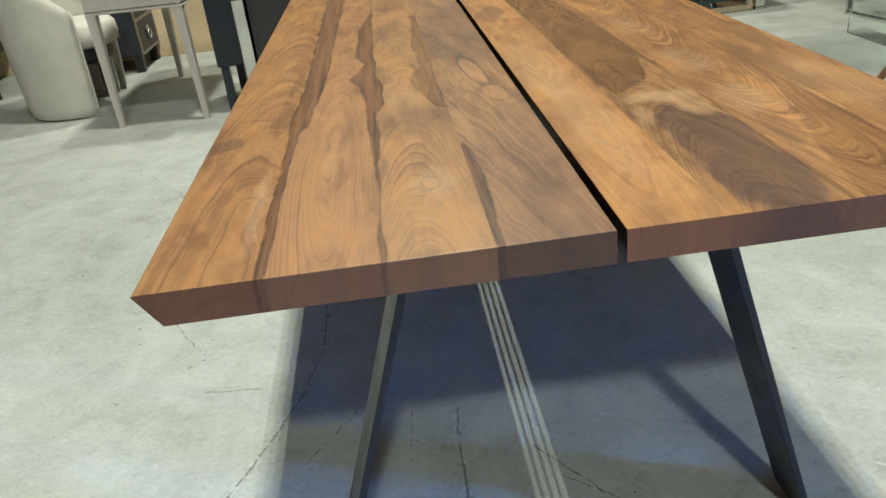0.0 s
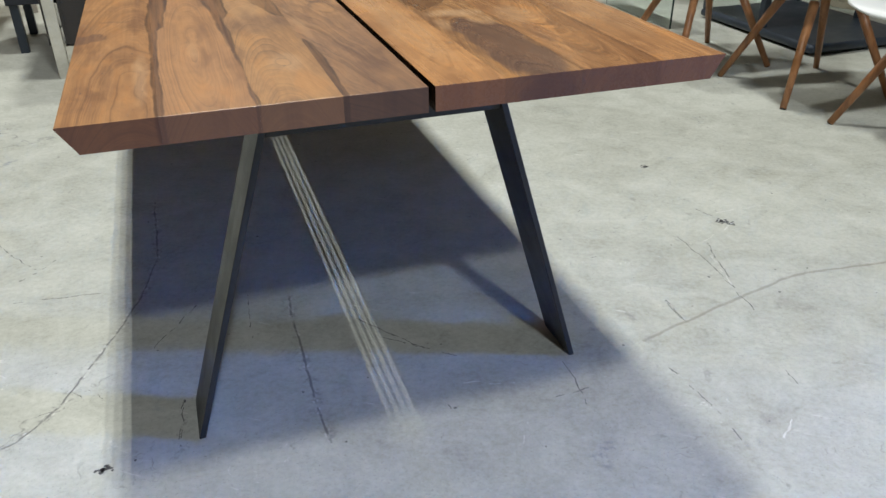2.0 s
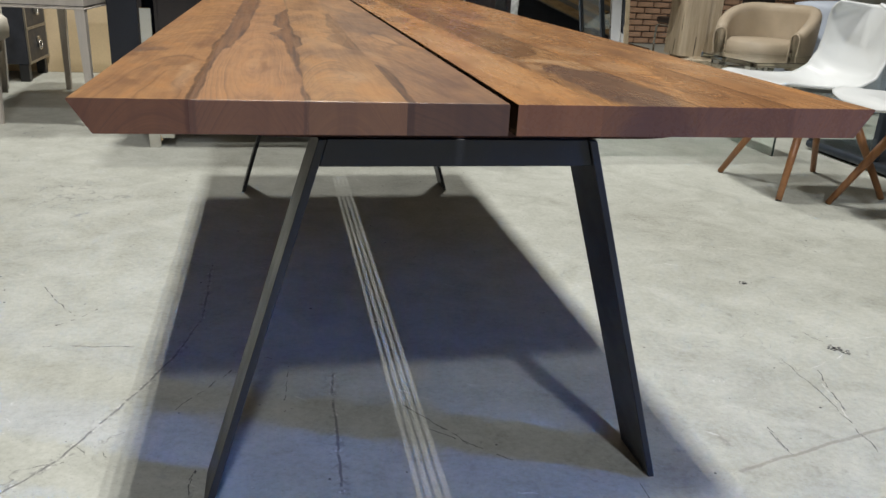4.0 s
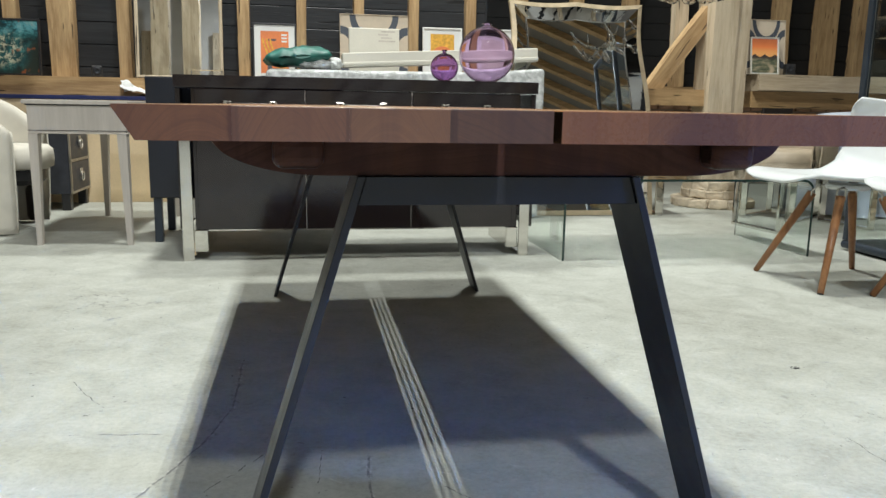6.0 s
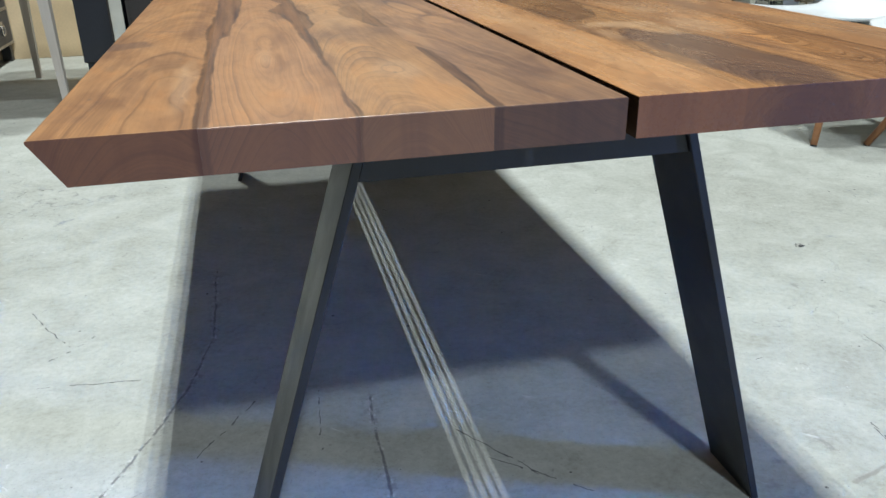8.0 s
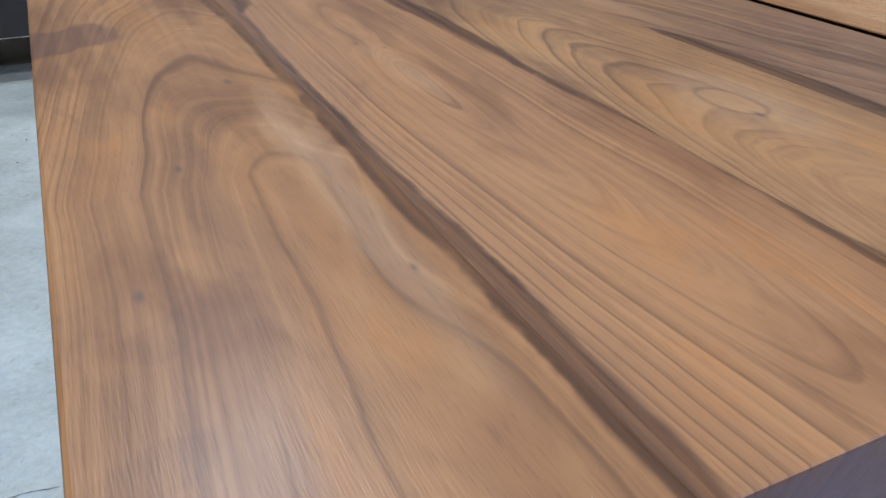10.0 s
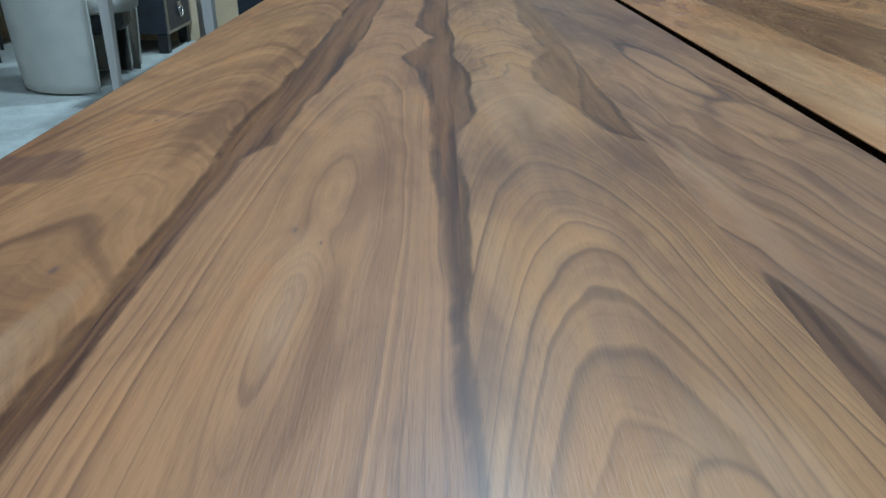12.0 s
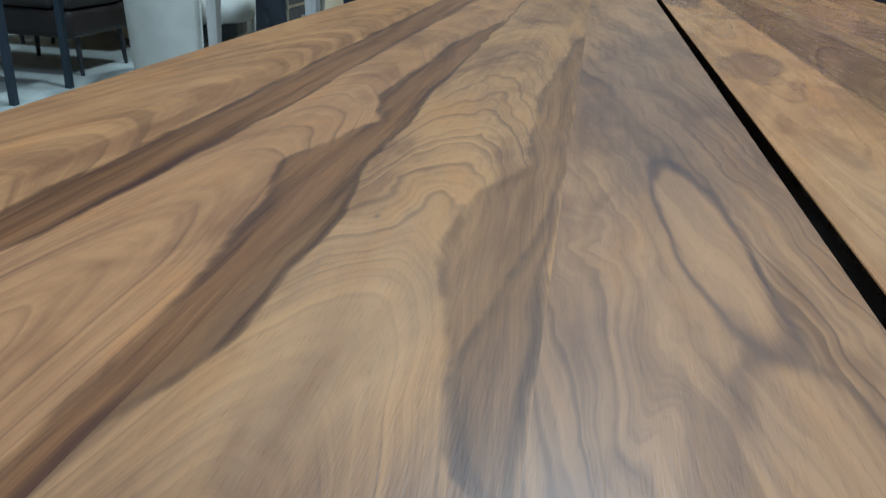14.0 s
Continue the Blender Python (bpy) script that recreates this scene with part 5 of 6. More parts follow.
# ---- cream tub armchair facing the console ----
def tub_chair(x, y, turn, cloth, label, high=0.72, low=0.46, name="tub_armchair", lift=0.0):
    c = base(name, x, y, 0, label, "armchair", "", turn)
    r, t = 0.345, 0.085
    span = math.radians(236)

    def wall(u, v):
        a = math.pi - span / 2 + span * u
        k = abs(2 * u - 1)
        h = high - (high - low) * max(0.0, (k - 0.30) / 0.70) ** 2.2
        # rounded section: up the outside, over the rim, down the inside
        if v < 0.42:
            f = v / 0.42
            rr, z = r - 0.03 * (1 - f) ** 2, 0.012 + lift + f * (h - lift - 0.055)
        elif v < 0.58:
            f = (v - 0.42) / 0.16 * math.pi
            rr, z = r - t / 2 + t / 2 * math.cos(f), h - 0.043 + 0.043 * math.sin(f)
        else:
            f = (1 - v) / 0.42
            rr, z = r - t, 0.012 + lift + f * (h - lift - 0.055)
        return (rr * 1.02 * math.cos(a), rr * math.sin(a), z)

    bm = grid(bmesh.new(), wall, 40, 30)
    rim = [e for e in bm.edges if e.is_boundary]
    bmesh.ops.holes_fill(bm, edges=rim, sides=0)
    part("tub_shell", bm, cloth, c, "", True)
    for u in (0.0, 1.0):
        part("piping", tube(bmesh.new(), [wall(u, 0.02 + 0.96 * i / 40) for i in range(41)], 0.0055, 6), cloth, c, "", True)
    cush = lathe([(0.0, 0.36), (0.225, 0.36), (0.250, 0.375), (0.254, 0.42), (0.250, 0.475), (0.225, 0.498), (0.0, 0.503)], 36)
    for v in cush.verts:
        if v.co.x > 0.0:
            v.co.x *= 1.10
    part("seat_cushion", cush, cloth, c, "", True)
    if lift:
        for sy in (-1, 1):
            bm = bmesh.new()
            y0, y1 = (0.15, 0.195) if sy > 0 else (-0.195, -0.15)
            box(bm, (-0.24, y0, 0.0), (0.24, y1, 0.016), 0.002, 1)
            box(bm, (-0.24, y0, 0.0165), (-0.224, y1, lift + 0.03), 0.002, 1)
            box(bm, (0.224, y0, 0.0165), (0.24, y1, lift + 0.03), 0.002, 1)
            part("leg_frame", bm, CHROME, c, "polished chrome flat-bar leg loop")
        part("seat_base", lathe([(0.0, lift + 0.031), (0.25, lift + 0.031), (0.27, lift + 0.05), (0.0, lift + 0.06)], 28), cloth, c)
        return c
    part("seat_frame", lathe([(0.0, 0.27), (0.20, 0.27), (0.23, 0.30), (0.23, 0.356), (0.0, 0.358)], 28), BLACK_FRAME, c)
    return c


tub_chair(-2.04, 4.08, 0, CREAM, "cream woven tub armchair with high sweeping arms", 0.80, 0.58)

# ---- studded bedside trunk ----
tr = base("bedside_trunk", -2.10, 5.105, 0, "charcoal bedside trunk with pewter edging and ring pulls", "bedside cabinet")
part("carcass", block((-0.215, -0.235, 0.115), (0.205, 0.235, 0.60), 0.004, 1), TRUNK, tr)
for z0, z1 in ((0.125, 0.335), (0.355, 0.565)):
    d = part("drawer", block((0.2055, -0.215, z0), (0.218, 0.215, z1), 0.003, 1), TRUNK, tr)
    zc = (z0 + z1) / 2
    bm = bmesh.new()
    tube(bm, [(0.232, 0.032 * math.cos(2 * math.pi * i / 18), zc - 0.005 + 0.032 * math.sin(2 * math.pi * i / 18)) for i in range(19)], 0.006, 6)
    part("ring_pull", bm, STEEL, d, "worn metal ring pull", True)
    part("back_plate", block((0.2185, -0.03, zc - 0.02), (0.226, 0.03, zc + 0.05), 0.003, 1), BRASS, d)
for z in (0.116, 0.336, 0.566):
    part("edge_band", block((0.206, -0.236, z), (0.2195, 0.236, z + 0.018), 0.002, 1), BRASS, tr)
for y in (-0.226, 0.226):
    part("edge_strip", block((0.2062, y - 0.010, 0.134), (0.2190, y + 0.010, 0.60), 0.002, 1), BRASS, tr)
bm = bmesh.new()
for z in (0.125, 0.345, 0.575):
    for k in range(11):
        bmesh.ops.create_uvsphere(bm, u_segments=6, v_segments=4, radius=0.0045, matrix=Matrix.Translation((0.2195, -0.21 + 0.042 * k, z)))
tagged(part("stud_row", bm, STEEL, tr, "rows of small round-headed studs"), kind="stuff")
for x, y in ((-0.18, -0.20), (0.17, -0.20), (-0.18, 0.20), (0.17, 0.20)):
    part("leg", block((x - 0.03, y - 0.03, 0.0), (x + 0.03, y + 0.03, 0.1148), 0.004, 1), BLACK_FRAME, tr)

# ---- navy cabinet behind the sideboard ----
nc = base("navy_cabinet", -0.597, 3.52, 0, "dark navy lacquered cabinet on square legs", "cabinet")
part("carcass", block((-0.52, 0.0, 0.245), (0.52, 0.48, 0.893), 0.003, 1), NAVY, nc)
for xa, xb in ((-0.515, -0.003), (0.003, 0.515)):
    part("door", block((xa, -0.018, 0.250), (xb, -0.0005, 0.888), 0.002, 1), NAVY, nc)
for x in (-0.486, 0.486):
    for y in (0.03, 0.45):
        part("leg", block((x - 0.021, y - 0.021, 0.0), (x + 0.021, y + 0.021, 0.2445), 0.002, 1), VITRINE, nc)
gb = base("glass_block", -0.83, 3.80, 0.893, "small clear glass block standing on a navy cabinet", "glass block", "", 10)
part("body", block((-0.085, -0.05, 0.0), (0.085, 0.05, 0.05), 0.004, 2), CRYSTAL, gb)

# ---- navy-edged counter along the wall ----
nd = base("wall_counter", -1.95, 5.345, 0, "plywood-fronted counter with a navy edge along the wall", "counter")
part("top", block((-1.35, 0.0, 0.768), (1.20, 0.10, 0.797), 0.002, 1), NAVY_EDGE, nd)
part("front_panel", block((-1.35, 0.012, 0.0), (1.20, 0.030, 0.767), 0.002, 1), PLYWOOD, nd, "pale plywood front panel")
pp = base("crumpled_paper", -1.53, 5.40, 0.797, "crumpled white wrapping paper lying on a navy-edged counter", "paper")


def crumple(u, v):
    n = noise.noise_vector(Vector((u * 4, v * 4, 2.0))) + noise.noise_vector(Vector((u * 11, v * 11, 7.0))) * 0.8
    h = 0.15 * max(0.05, 1 - u) * (0.75 + 0.35 * n[2]) * math.sin(math.pi * min(1, max(0, v * 0.9 + 0.05))) ** 0.4
    return (-0.10 + 0.28 * u + 0.02 * n[0], -0.045 + 0.09 * v + 0.006 * n[1], 0.002 + max(0.0, h))


sh = part("sheet", grid(bmesh.new(), crumple, 12, 12), PAPER, pp)
sol = sh.modifiers.new("thick", "SOLIDIFY")
sol.thickness, sol.offset = 0.001, 1


# ---- pictures on the sill ----
def picture(x, y, z, w, h, label, frame_mat, draw, lean=5.0, border=0.012, mat_w=0.05, turn=0.0):
    p = base("framed_picture", x, y, z, label, "picture", "pictures along the wall", turn)
    p.matrix_world = pose(x, y, z, -lean, 0, turn)
    bm = bmesh.new()
    for lo, hi in (((-w / 2, -0.010, 0), (-w / 2 + border, 0.012, h)), ((w / 2 - border, -0.010, 0), (w / 2, 0.012, h)), ((-w / 2 + border, -0.010, 0), (w / 2 - border, 0.012, border)), ((-w / 2 + border, -0.010, h - border), (w / 2 - border, 0.012, h))):
        box(bm, lo, hi, 0.0015, 1)
    part("frame", bm, frame_mat, p)
    part("mount", block((-w / 2 + border, 0.0, border), (w / 2 - border, 0.010, h - border)), PAPER, p)
    draw(p, w, h, border, mat_w)
    return p


def flat(p, name, mat, x0, z0, x1, z1, lift):
    return part(name, block((x0, -0.0008 - lift, z0), (x1, -0.0002, z1)), mat, p)


def disc(p, name, mat, x, z, rx, rz, lift, a0=0.0, a1=2 * math.pi):
    pts = [(x + rx * math.cos(a0 + (a1 - a0) * i / 24), z + rz * math.sin(a0 + (a1 - a0) * i / 24)) for i in range(25 if a1 - a0 < 6.2 else 24)]
    return part(name, prism(bmesh.new(), pts, "y", -0.0008 - lift, -0.0003), mat, p)


def poster_orange(p, w, h, b, m):
    x0, x1, z0, z1 = -w / 2 + 0.06, w / 2 - 0.06, 0.06, h - 0.06
    flat(p, "print", ORANGE, x0, z0, x1, z1, 0.0006)
    for k in range(3):
        bm = bmesh.new()
        pts = [(x0 + 0.012 + k * 0.028 + 0.14 * (i / 14) ** 1.7, z1 - 0.06 - 0.25 * i / 14) for i in range(15)]
        prism(bm, [(a, c) for a, c in pts] + [(a + 0.012, c) for a, c in pts[::-1]], "y", -0.0024, -0.0016)
        bmesh.ops.triangulate(bm, faces=bm.faces[:])
        part("stripe", bm, YELLOW, p)
    flat(p, "motif", DARK_INK, x0 + 0.05, z0 + 0.02, x0 + 0.085, z0 + 0.065, 0.0014)
    flat(p, "motif", DARK_INK, x0 + 0.06, z1 - 0.075, x0 + 0.12, z1 - 0.060, 0.0014)
    for k in range(3):
        flat(p, "text_bar", PAPER, x1 - 0.055, z1 - 0.035 - k * 0.025, x1 - 0.012, z1 - 0.022 - k * 0.025, 0.0014)
    flat(p, "text_bar", DARK_INK, x0, z0 - 0.035, x0 + 0.13, z0 - 0.020, 0.0006)


def poster_small(p, w, h, b, m):
    x0, x1, z0, z1 = -w / 2 + 0.065, w / 2 - 0.065, 0.07, h - 0.05
    flat(p, "print", YELLOW, x0, z0, x1, z1, 0.0006)
    disc(p, "motif", ORANGE, (x0 + x1) / 2, (z0 + z1) / 2 + 0.03, 0.07, 0.04, 0.0014)
    disc(p, "motif", DARK_INK, (x0 + x1) / 2 - 0.01, (z0 + z1) / 2 - 0.05, 0.06, 0.022, 0.0014)
    flat(p, "motif", PAPER, (x0 + x1) / 2 - 0.03, (z0 + z1) / 2 - 0.045, (x0 + x1) / 2 + 0.03, (z0 + z1) / 2 - 0.030, 0.0022)


def poster_oval(p, w, h, b, m):
    flat(p, "print", CARD, -w / 2 + 0.05, 0.06, w / 2 - 0.05, h - 0.05, 0.0006)
    disc(p, "motif", DARK_INK, 0.02, h * 0.52, 0.085, 0.05, 0.0014)
    disc(p, "motif", BLUE_CLOTH, 0.02, h * 0.52, 0.072, 0.038, 0.0022)
    flat(p, "motif", ORANGE, -w / 2 + 0.055, h * 0.42, -w / 2 + 0.085, h * 0.56, 0.0014)


def landscape_paint():
    n = Nodes("teal_landscape_paint")
    p, x, y, z = n.place(True)
    a = n.noise(p, 7, 6, 0.72, 0.4)
    b = n.noise(p, 26, 4, 0.7, 0.8)
    col = n.ramp(a, (0.38, (0.006, 0.018, 0.020)), (0.50, (0.012, 0.075, 0.080)), (0.58, (0.06, 0.20, 0.19)), (0.68, (0.40, 0.44, 0.34)))
    core = n.m("ADD", n.m("POWER", n.m("DIVIDE", n.m("ADD", x, 0.02), 0.15), 2.0), n.m("POWER", n.m("DIVIDE", n.m("SUBTRACT", z, 0.19), 0.14), 2.0))
    lit = n.step(core, 1.3, 0.2)
    col = n.mix(n.m("MULTIPLY", n.step(b, 0.47, 0.60), n.m("MULTIPLY", lit, 0.85)), col, (0.60, 0.56, 0.40))
    col = n.mix(n.m("MULTIPLY", n.step(z, 0.26, 0.36), n.step(a, 0.45, 0.6, 0.0, 0.6)), col, (0.10, 0.34, 0.40))
    col = n.mix(n.m("MULTIPLY", n.step(core, 0.8, 2.2), n.step(z, 0.30, 0.20)), col, (0.018, 0.028, 0.022))
    col = n.mix(n.step(n.noise(p, 14, 3), 0.60, 0.68, 0.0, 0.6), col, (0.35, 0.10, 0.03))
    return n.set(Base_Color=col, Roughness=0.4)


TEAL = landscape_paint()


def poster_teal(p, w, h, b, m):
    flat(p, "canvas", TEAL, -w / 2 + b, b, w / 2 - b, h - b, 0.001)


def arcs(p, w, h, b, m):
    flat(p, "print", SAND, -w / 2 + b, b, w / 2 - b, h - b, 0.0006)
    disc(p, "arc", DARK_INK, 0.0, h - b, w * 0.36, h * 0.40, 0.0012, math.pi, 2 * math.pi)
    disc(p, "arc", SAND, 0.0, h - b, w * 0.27, h * 0.29, 0.0020, math.pi, 2 * math.pi)
    for s in (-1, 1):
        a0, a1 = (-math.pi / 2, math.pi / 2) if s < 0 else (math.pi / 2, 1.5 * math.pi)
        disc(p, "arc", DARK_INK, s * (w / 2 - b), h * 0.47, w * 0.26, h * 0.36, 0.0012, a0, a1)
        disc(p, "arc", SAND, s * (w / 2 - b), h * 0.47, w * 0.16, h * 0.24, 0.0020, a0, a1)


def sunset_paint():
    """Small landscape: an orange sky over a jagged dark ridge, green and sandy slopes with a pale track below."""
    n = Nodes("sunset_landscape_print")
    p, x, y, z = n.place(True)
    wob = n.m("SUBTRACT", n.noise(p, 16, 3, 0.6), 0.5)
    zz = n.m("ADD", z, n.m("MULTIPLY", wob, 0.012))
    sky = n.ramp(n.step(zz, 0.15, 0.285), (0.0, (0.86, 0.40, 0.13)), (0.45, (0.80, 0.22, 0.06)), (1.0, (0.50, 0.13, 0.05)))
    land = n.ramp(n.noise(n.vec(n.m("MULTIPLY", x, 1.0), 0.0, n.m("MULTIPLY", z, 3.5)), 11, 4, 0.6), (0.35, (0.045, 0.06, 0.035)), (0.5, (0.15, 0.16, 0.10)), (0.62, (0.36, 0.30, 0.20)))
    track = n.m("ABSOLUTE", n.m("SUBTRACT", x, n.m("ADD", 0.035, n.m("MULTIPLY", n.m("SINE", n.m("MULTIPLY", z, 40.0)), 0.03))))
    land = n.mix(n.m("MULTIPLY", n.step(track, 0.03, 0.008), n.step(z, 0.11, 0.03)), land, (0.55, 0.45, 0.32))
    ridge = n.m("ADD", 0.158, n.m("MULTIPLY", n.m("ABSOLUTE", n.m("SINE", n.m("MULTIPLY", x, 36.0))), -0.020))
    col = n.mix(n.step(zz, n.m("ADD", ridge, -0.002), n.m("ADD", ridge, 0.002)), n.mix(n.step(zz, 0.11, 0.135), land, (0.05, 0.035, 0.03)), sky)
    return n.set(Base_Color=col, Roughness=0.6)


SUNSET = sunset_paint()


def sunset(p, w, h, b, m):
    flat(p, "print", SUNSET, -w / 2 + b + 0.008, b + 0.008, w / 2 - b - 0.008, h - b - 0.008, 0.0006)


SILL_Y = Y1 - 0.235
picture(-0.505, SILL_Y, 0.937, 0.335, 0.445, "orange abstract print in a white mount and slim black frame", BLACK_FRAME, poster_orange, 5)
picture(0.835, SILL_Y, 0.937, 0.325, 0.455, "yellow and orange print in a white mount and slim white frame", PAPER, poster_small, 5)
picture(1.262, SILL_Y - 0.02, 0.937, 0.325, 0.455, "white mounted print of a grey oval in a slim frame", PAPER, poster_oval, 5)
picture(-2.46, SILL_Y, 0.937, 0.48, 0.415, "dark teal landscape painting in a black frame", BLACK_FRAME, poster_teal, 5, 0.014)
picture(0.276, SILL_Y - 0.03, 0.937, 0.545, 0.535, "sand and charcoal print of large arcs, unframed", SAND, arcs, 5, 0.004)
picture(3.352, 4.925, 1.056, 0.335, 0.43, "sand and charcoal print of large arcs, leaning on a beam", SAND, arcs, 6, 0.004)
picture(3.312, 4.865, 1.056, 0.242, 0.29, "small orange landscape print leaning on a beam", CARD, sunset, 8, 0.004)

# ---- plastic-wrapped bed base with cartons and cushion ----
wb = base("wrapped_bed_base", 0.46, 4.30, 0, "upholstered bed base wrapped in crinkled clear plastic", "bed base")
bm = block((-0.98, 0.0, 0.0), (0.87, 0.62, 0.985), 0.03, 3)
bmesh.ops.subdivide_edges(bm, edges=bm.edges[:], cuts=6, use_grid_fill=True)
for v in bm.verts:
    n_ = noise.noise_vector(v.co * 5.0)
    v.co += Vector((n_[0] * 0.015, n_[1] * 0.015, n_[2] * 0.012 + 0.055 * max(0.0, v.co.x) ** 1.5 if v.co.z > 0.5 else 0))
part("wrapping", bm, WRAP, wb, "", True)
cb = base("long_carton", 0.63, 4.60, 0.99, "long flat cream carton lying on a wrapped bed base", "carton", "", -1.5)
cb.matrix_world = pose(0.655, 4.58, 1.046, 0, -3.0, 0)
part("body", block((-0.68, -0.10, 0.0), (0.675, 0.10, 0.092), 0.006, 2), CARD, cb)
part("flap", block((-0.68, -0.112, 0.012), (0.675, -0.1005, 0.030), 0.003, 1), CARD, cb)
wc = base("white_carton", 0.275, 4.78, 1.0, "white carton with faint grey print standing on its edge", "carton", "", 2)
wc.matrix_world = pose(0.212, 4.80, 1.0, -4, 0, 1)
part("body", block((-0.179, -0.02, 0.0), (0.179, 0.02, 0.298), 0.004, 1), CARD, wc)
for k in range(4):
    part("text_bar", block((0.03 + 0.02 * (k % 2), -0.0215, 0.205 + k * 0.022), (0.15 - 0.025 * (k % 3), -0.0202, 0.215 + k * 0.022)), TAUPE, wc)

cu = base("green_cushion", -0.33, 4.52, 0.995, "dark green satin cushion in clear plastic on a wrapped bed base", "cushion", "", 6)


def pillow(u, v):
    a, b = 2 * u - 1, 2 * v - 1
    t = (max(0, 1 - abs(a) ** 3.5) * max(0, 1 - abs(b) ** 3)) ** 0.45
    n = noise.noise_vector(Vector((a * 3, b * 3, 0.5)))
    return (0.215 * a * (1 - 0.08 * (1 - abs(b))), 0.19 * b, 0.03 + 0.066 * t + n[2] * 0.020 + 0.016 * a)


bm = grid(bmesh.new(), pillow, 22, 22)
grid(bm, lambda u, v: Vector((pillow(u, v)[0], pillow(u, v)[1], 2 * (0.03 + 0.016 * (2 * u - 1)) - pillow(u, v)[2] * 0.85 - 0.005)), 22, 22)
bmesh.ops.remove_doubles(bm, verts=bm.verts[:], dist=0.006)
lowest = min(v.co.z for v in bm.verts)
for v in bm.verts:
    v.co.z -= lowest
part("cover", bm, GREEN_SATIN, cu, "", True)
pw = base("plastic_bundle", -0.22, 4.46, 0.985, "crinkled clear plastic bundle under a green cushion", "plastic wrap")
bm = bmesh.new()
bmesh.ops.create_icosphere(bm, subdivisions=4, radius=1.0)
for v in bm.verts:
    n_ = noise.noise_vector(v.co * 2.6)
    v.co = Vector((v.co.x * 0.20 + n_[0] * 0.03, v.co.y * 0.09 + n_[1] * 0.02, max(0.0, 0.045 + v.co.z * 0.045 + n_[2] * 0.02)))
part("sheet", bm, WRAP, pw, "", True)


# ---- mirrors ----
tm = base("tall_mirror", -1.215, Y1 - 0.30, 0.937, "tall mirror in a pale wooden frame leaning on the wall", "mirror")
tm.matrix_world = pose(-1.215, Y1 - 0.285, 0.938, -4.5, 0, 0)
part("glass", block((-0.295, -0.002, 0.02), (0.295, 0.006, 1.48)), MIRROR, tm)
for lo, hi in (((-0.32, -0.015, 0), (-0.2955, 0.02, 1.50)), ((0.2955, -0.015, 0), (0.32, 0.02, 1.50)), ((-0.295, -0.015, 0), (0.295, 0.02, 0.0195)), ((-0.295, -0.015, 1.4805), (0.295, 0.02, 1.50))):
    part("frame_bar", block(lo, hi, 0.004, 1), OAK_PALE, tm)

gm = base("gilt_mirror", 1.6725, 4.413, 0, "large mirror with a champagne gilt frame and mirrored border", "mirror")
gm.matrix_world = pose(1.6725, 4.413, 0.006, -11.0, 0, 0)
H, HW = 1.565, 0.505


def edge(s):
    """Outline of the frame: waisted sides and a top that dips at its middle."""
    pts = []
    for i in range(25):
        f = i / 24
        w = min(1.0, max(0.0, (f - 0.48) / 0.38))
        pts.append((HW + 0.048 - 0.066 * w * w * (3 - 2 * w) + 0.018 * max(0.0, (f - 0.86) / 0.14) ** 1.5, f * (H - 0.02)))
    for i in range(1, 24):
        f = i / 24
        pts.append((HW - 2 * HW * f, H - 0.02 + 0.0 - 0.028 * math.sin(2 * math.pi * f) * (1 if f < 0.5 else -1) * 0.6))
    pts += [(-x, z) for x, z in pts[:25][::-1]]
    cx, cz = 0.0, H / 2
    return [(cx + (x - cx) * (1 - s / HW), cz + (z - cz) * (1 - s / (H / 2))) for x, z in pts]


def band(s0, s1, y_out, y_in, thick):
    bm = bmesh.new()
    a, b = edge(s0), edge(s1)
    rows = []
    for (ax, az), (bx, bz) in zip(a, b):
        rows.append([bm.verts.new(p) for p in ((ax, y_out + thick, az), (ax, y_out, az), (bx, y_in, bz), (bx, y_in + thick, bz))])
    k = len(rows)
    for i in range(k):
        r, q = rows[i], rows[(i + 1) % k]
        for j in range(4):
            bm.faces.new((r[j], r[(j + 1) % 4], q[(j + 1) % 4], q[j]))
    return bm


part("frame", band(0.0, 0.034, 0.0, -0.010, 0.03), GILT, gm)
part("border_glass", band(0.0345, 0.125, -0.004, 0.018, 0.004), MIRROR, gm, "bevelled mirror border")
inn = edge(0.126)
bm = prism(bmesh.new(), inn, "y", 0.016, 0.020)
part("centre_glass", bm, MIRROR, gm)
part("bead", band(0.1235, 0.1285, 0.008, 0.008, 0.006), STEEL, gm)
part("backing", prism(bmesh.new(), edge(0.01), "y", 0.031, 0.036), PLYWOOD, gm)

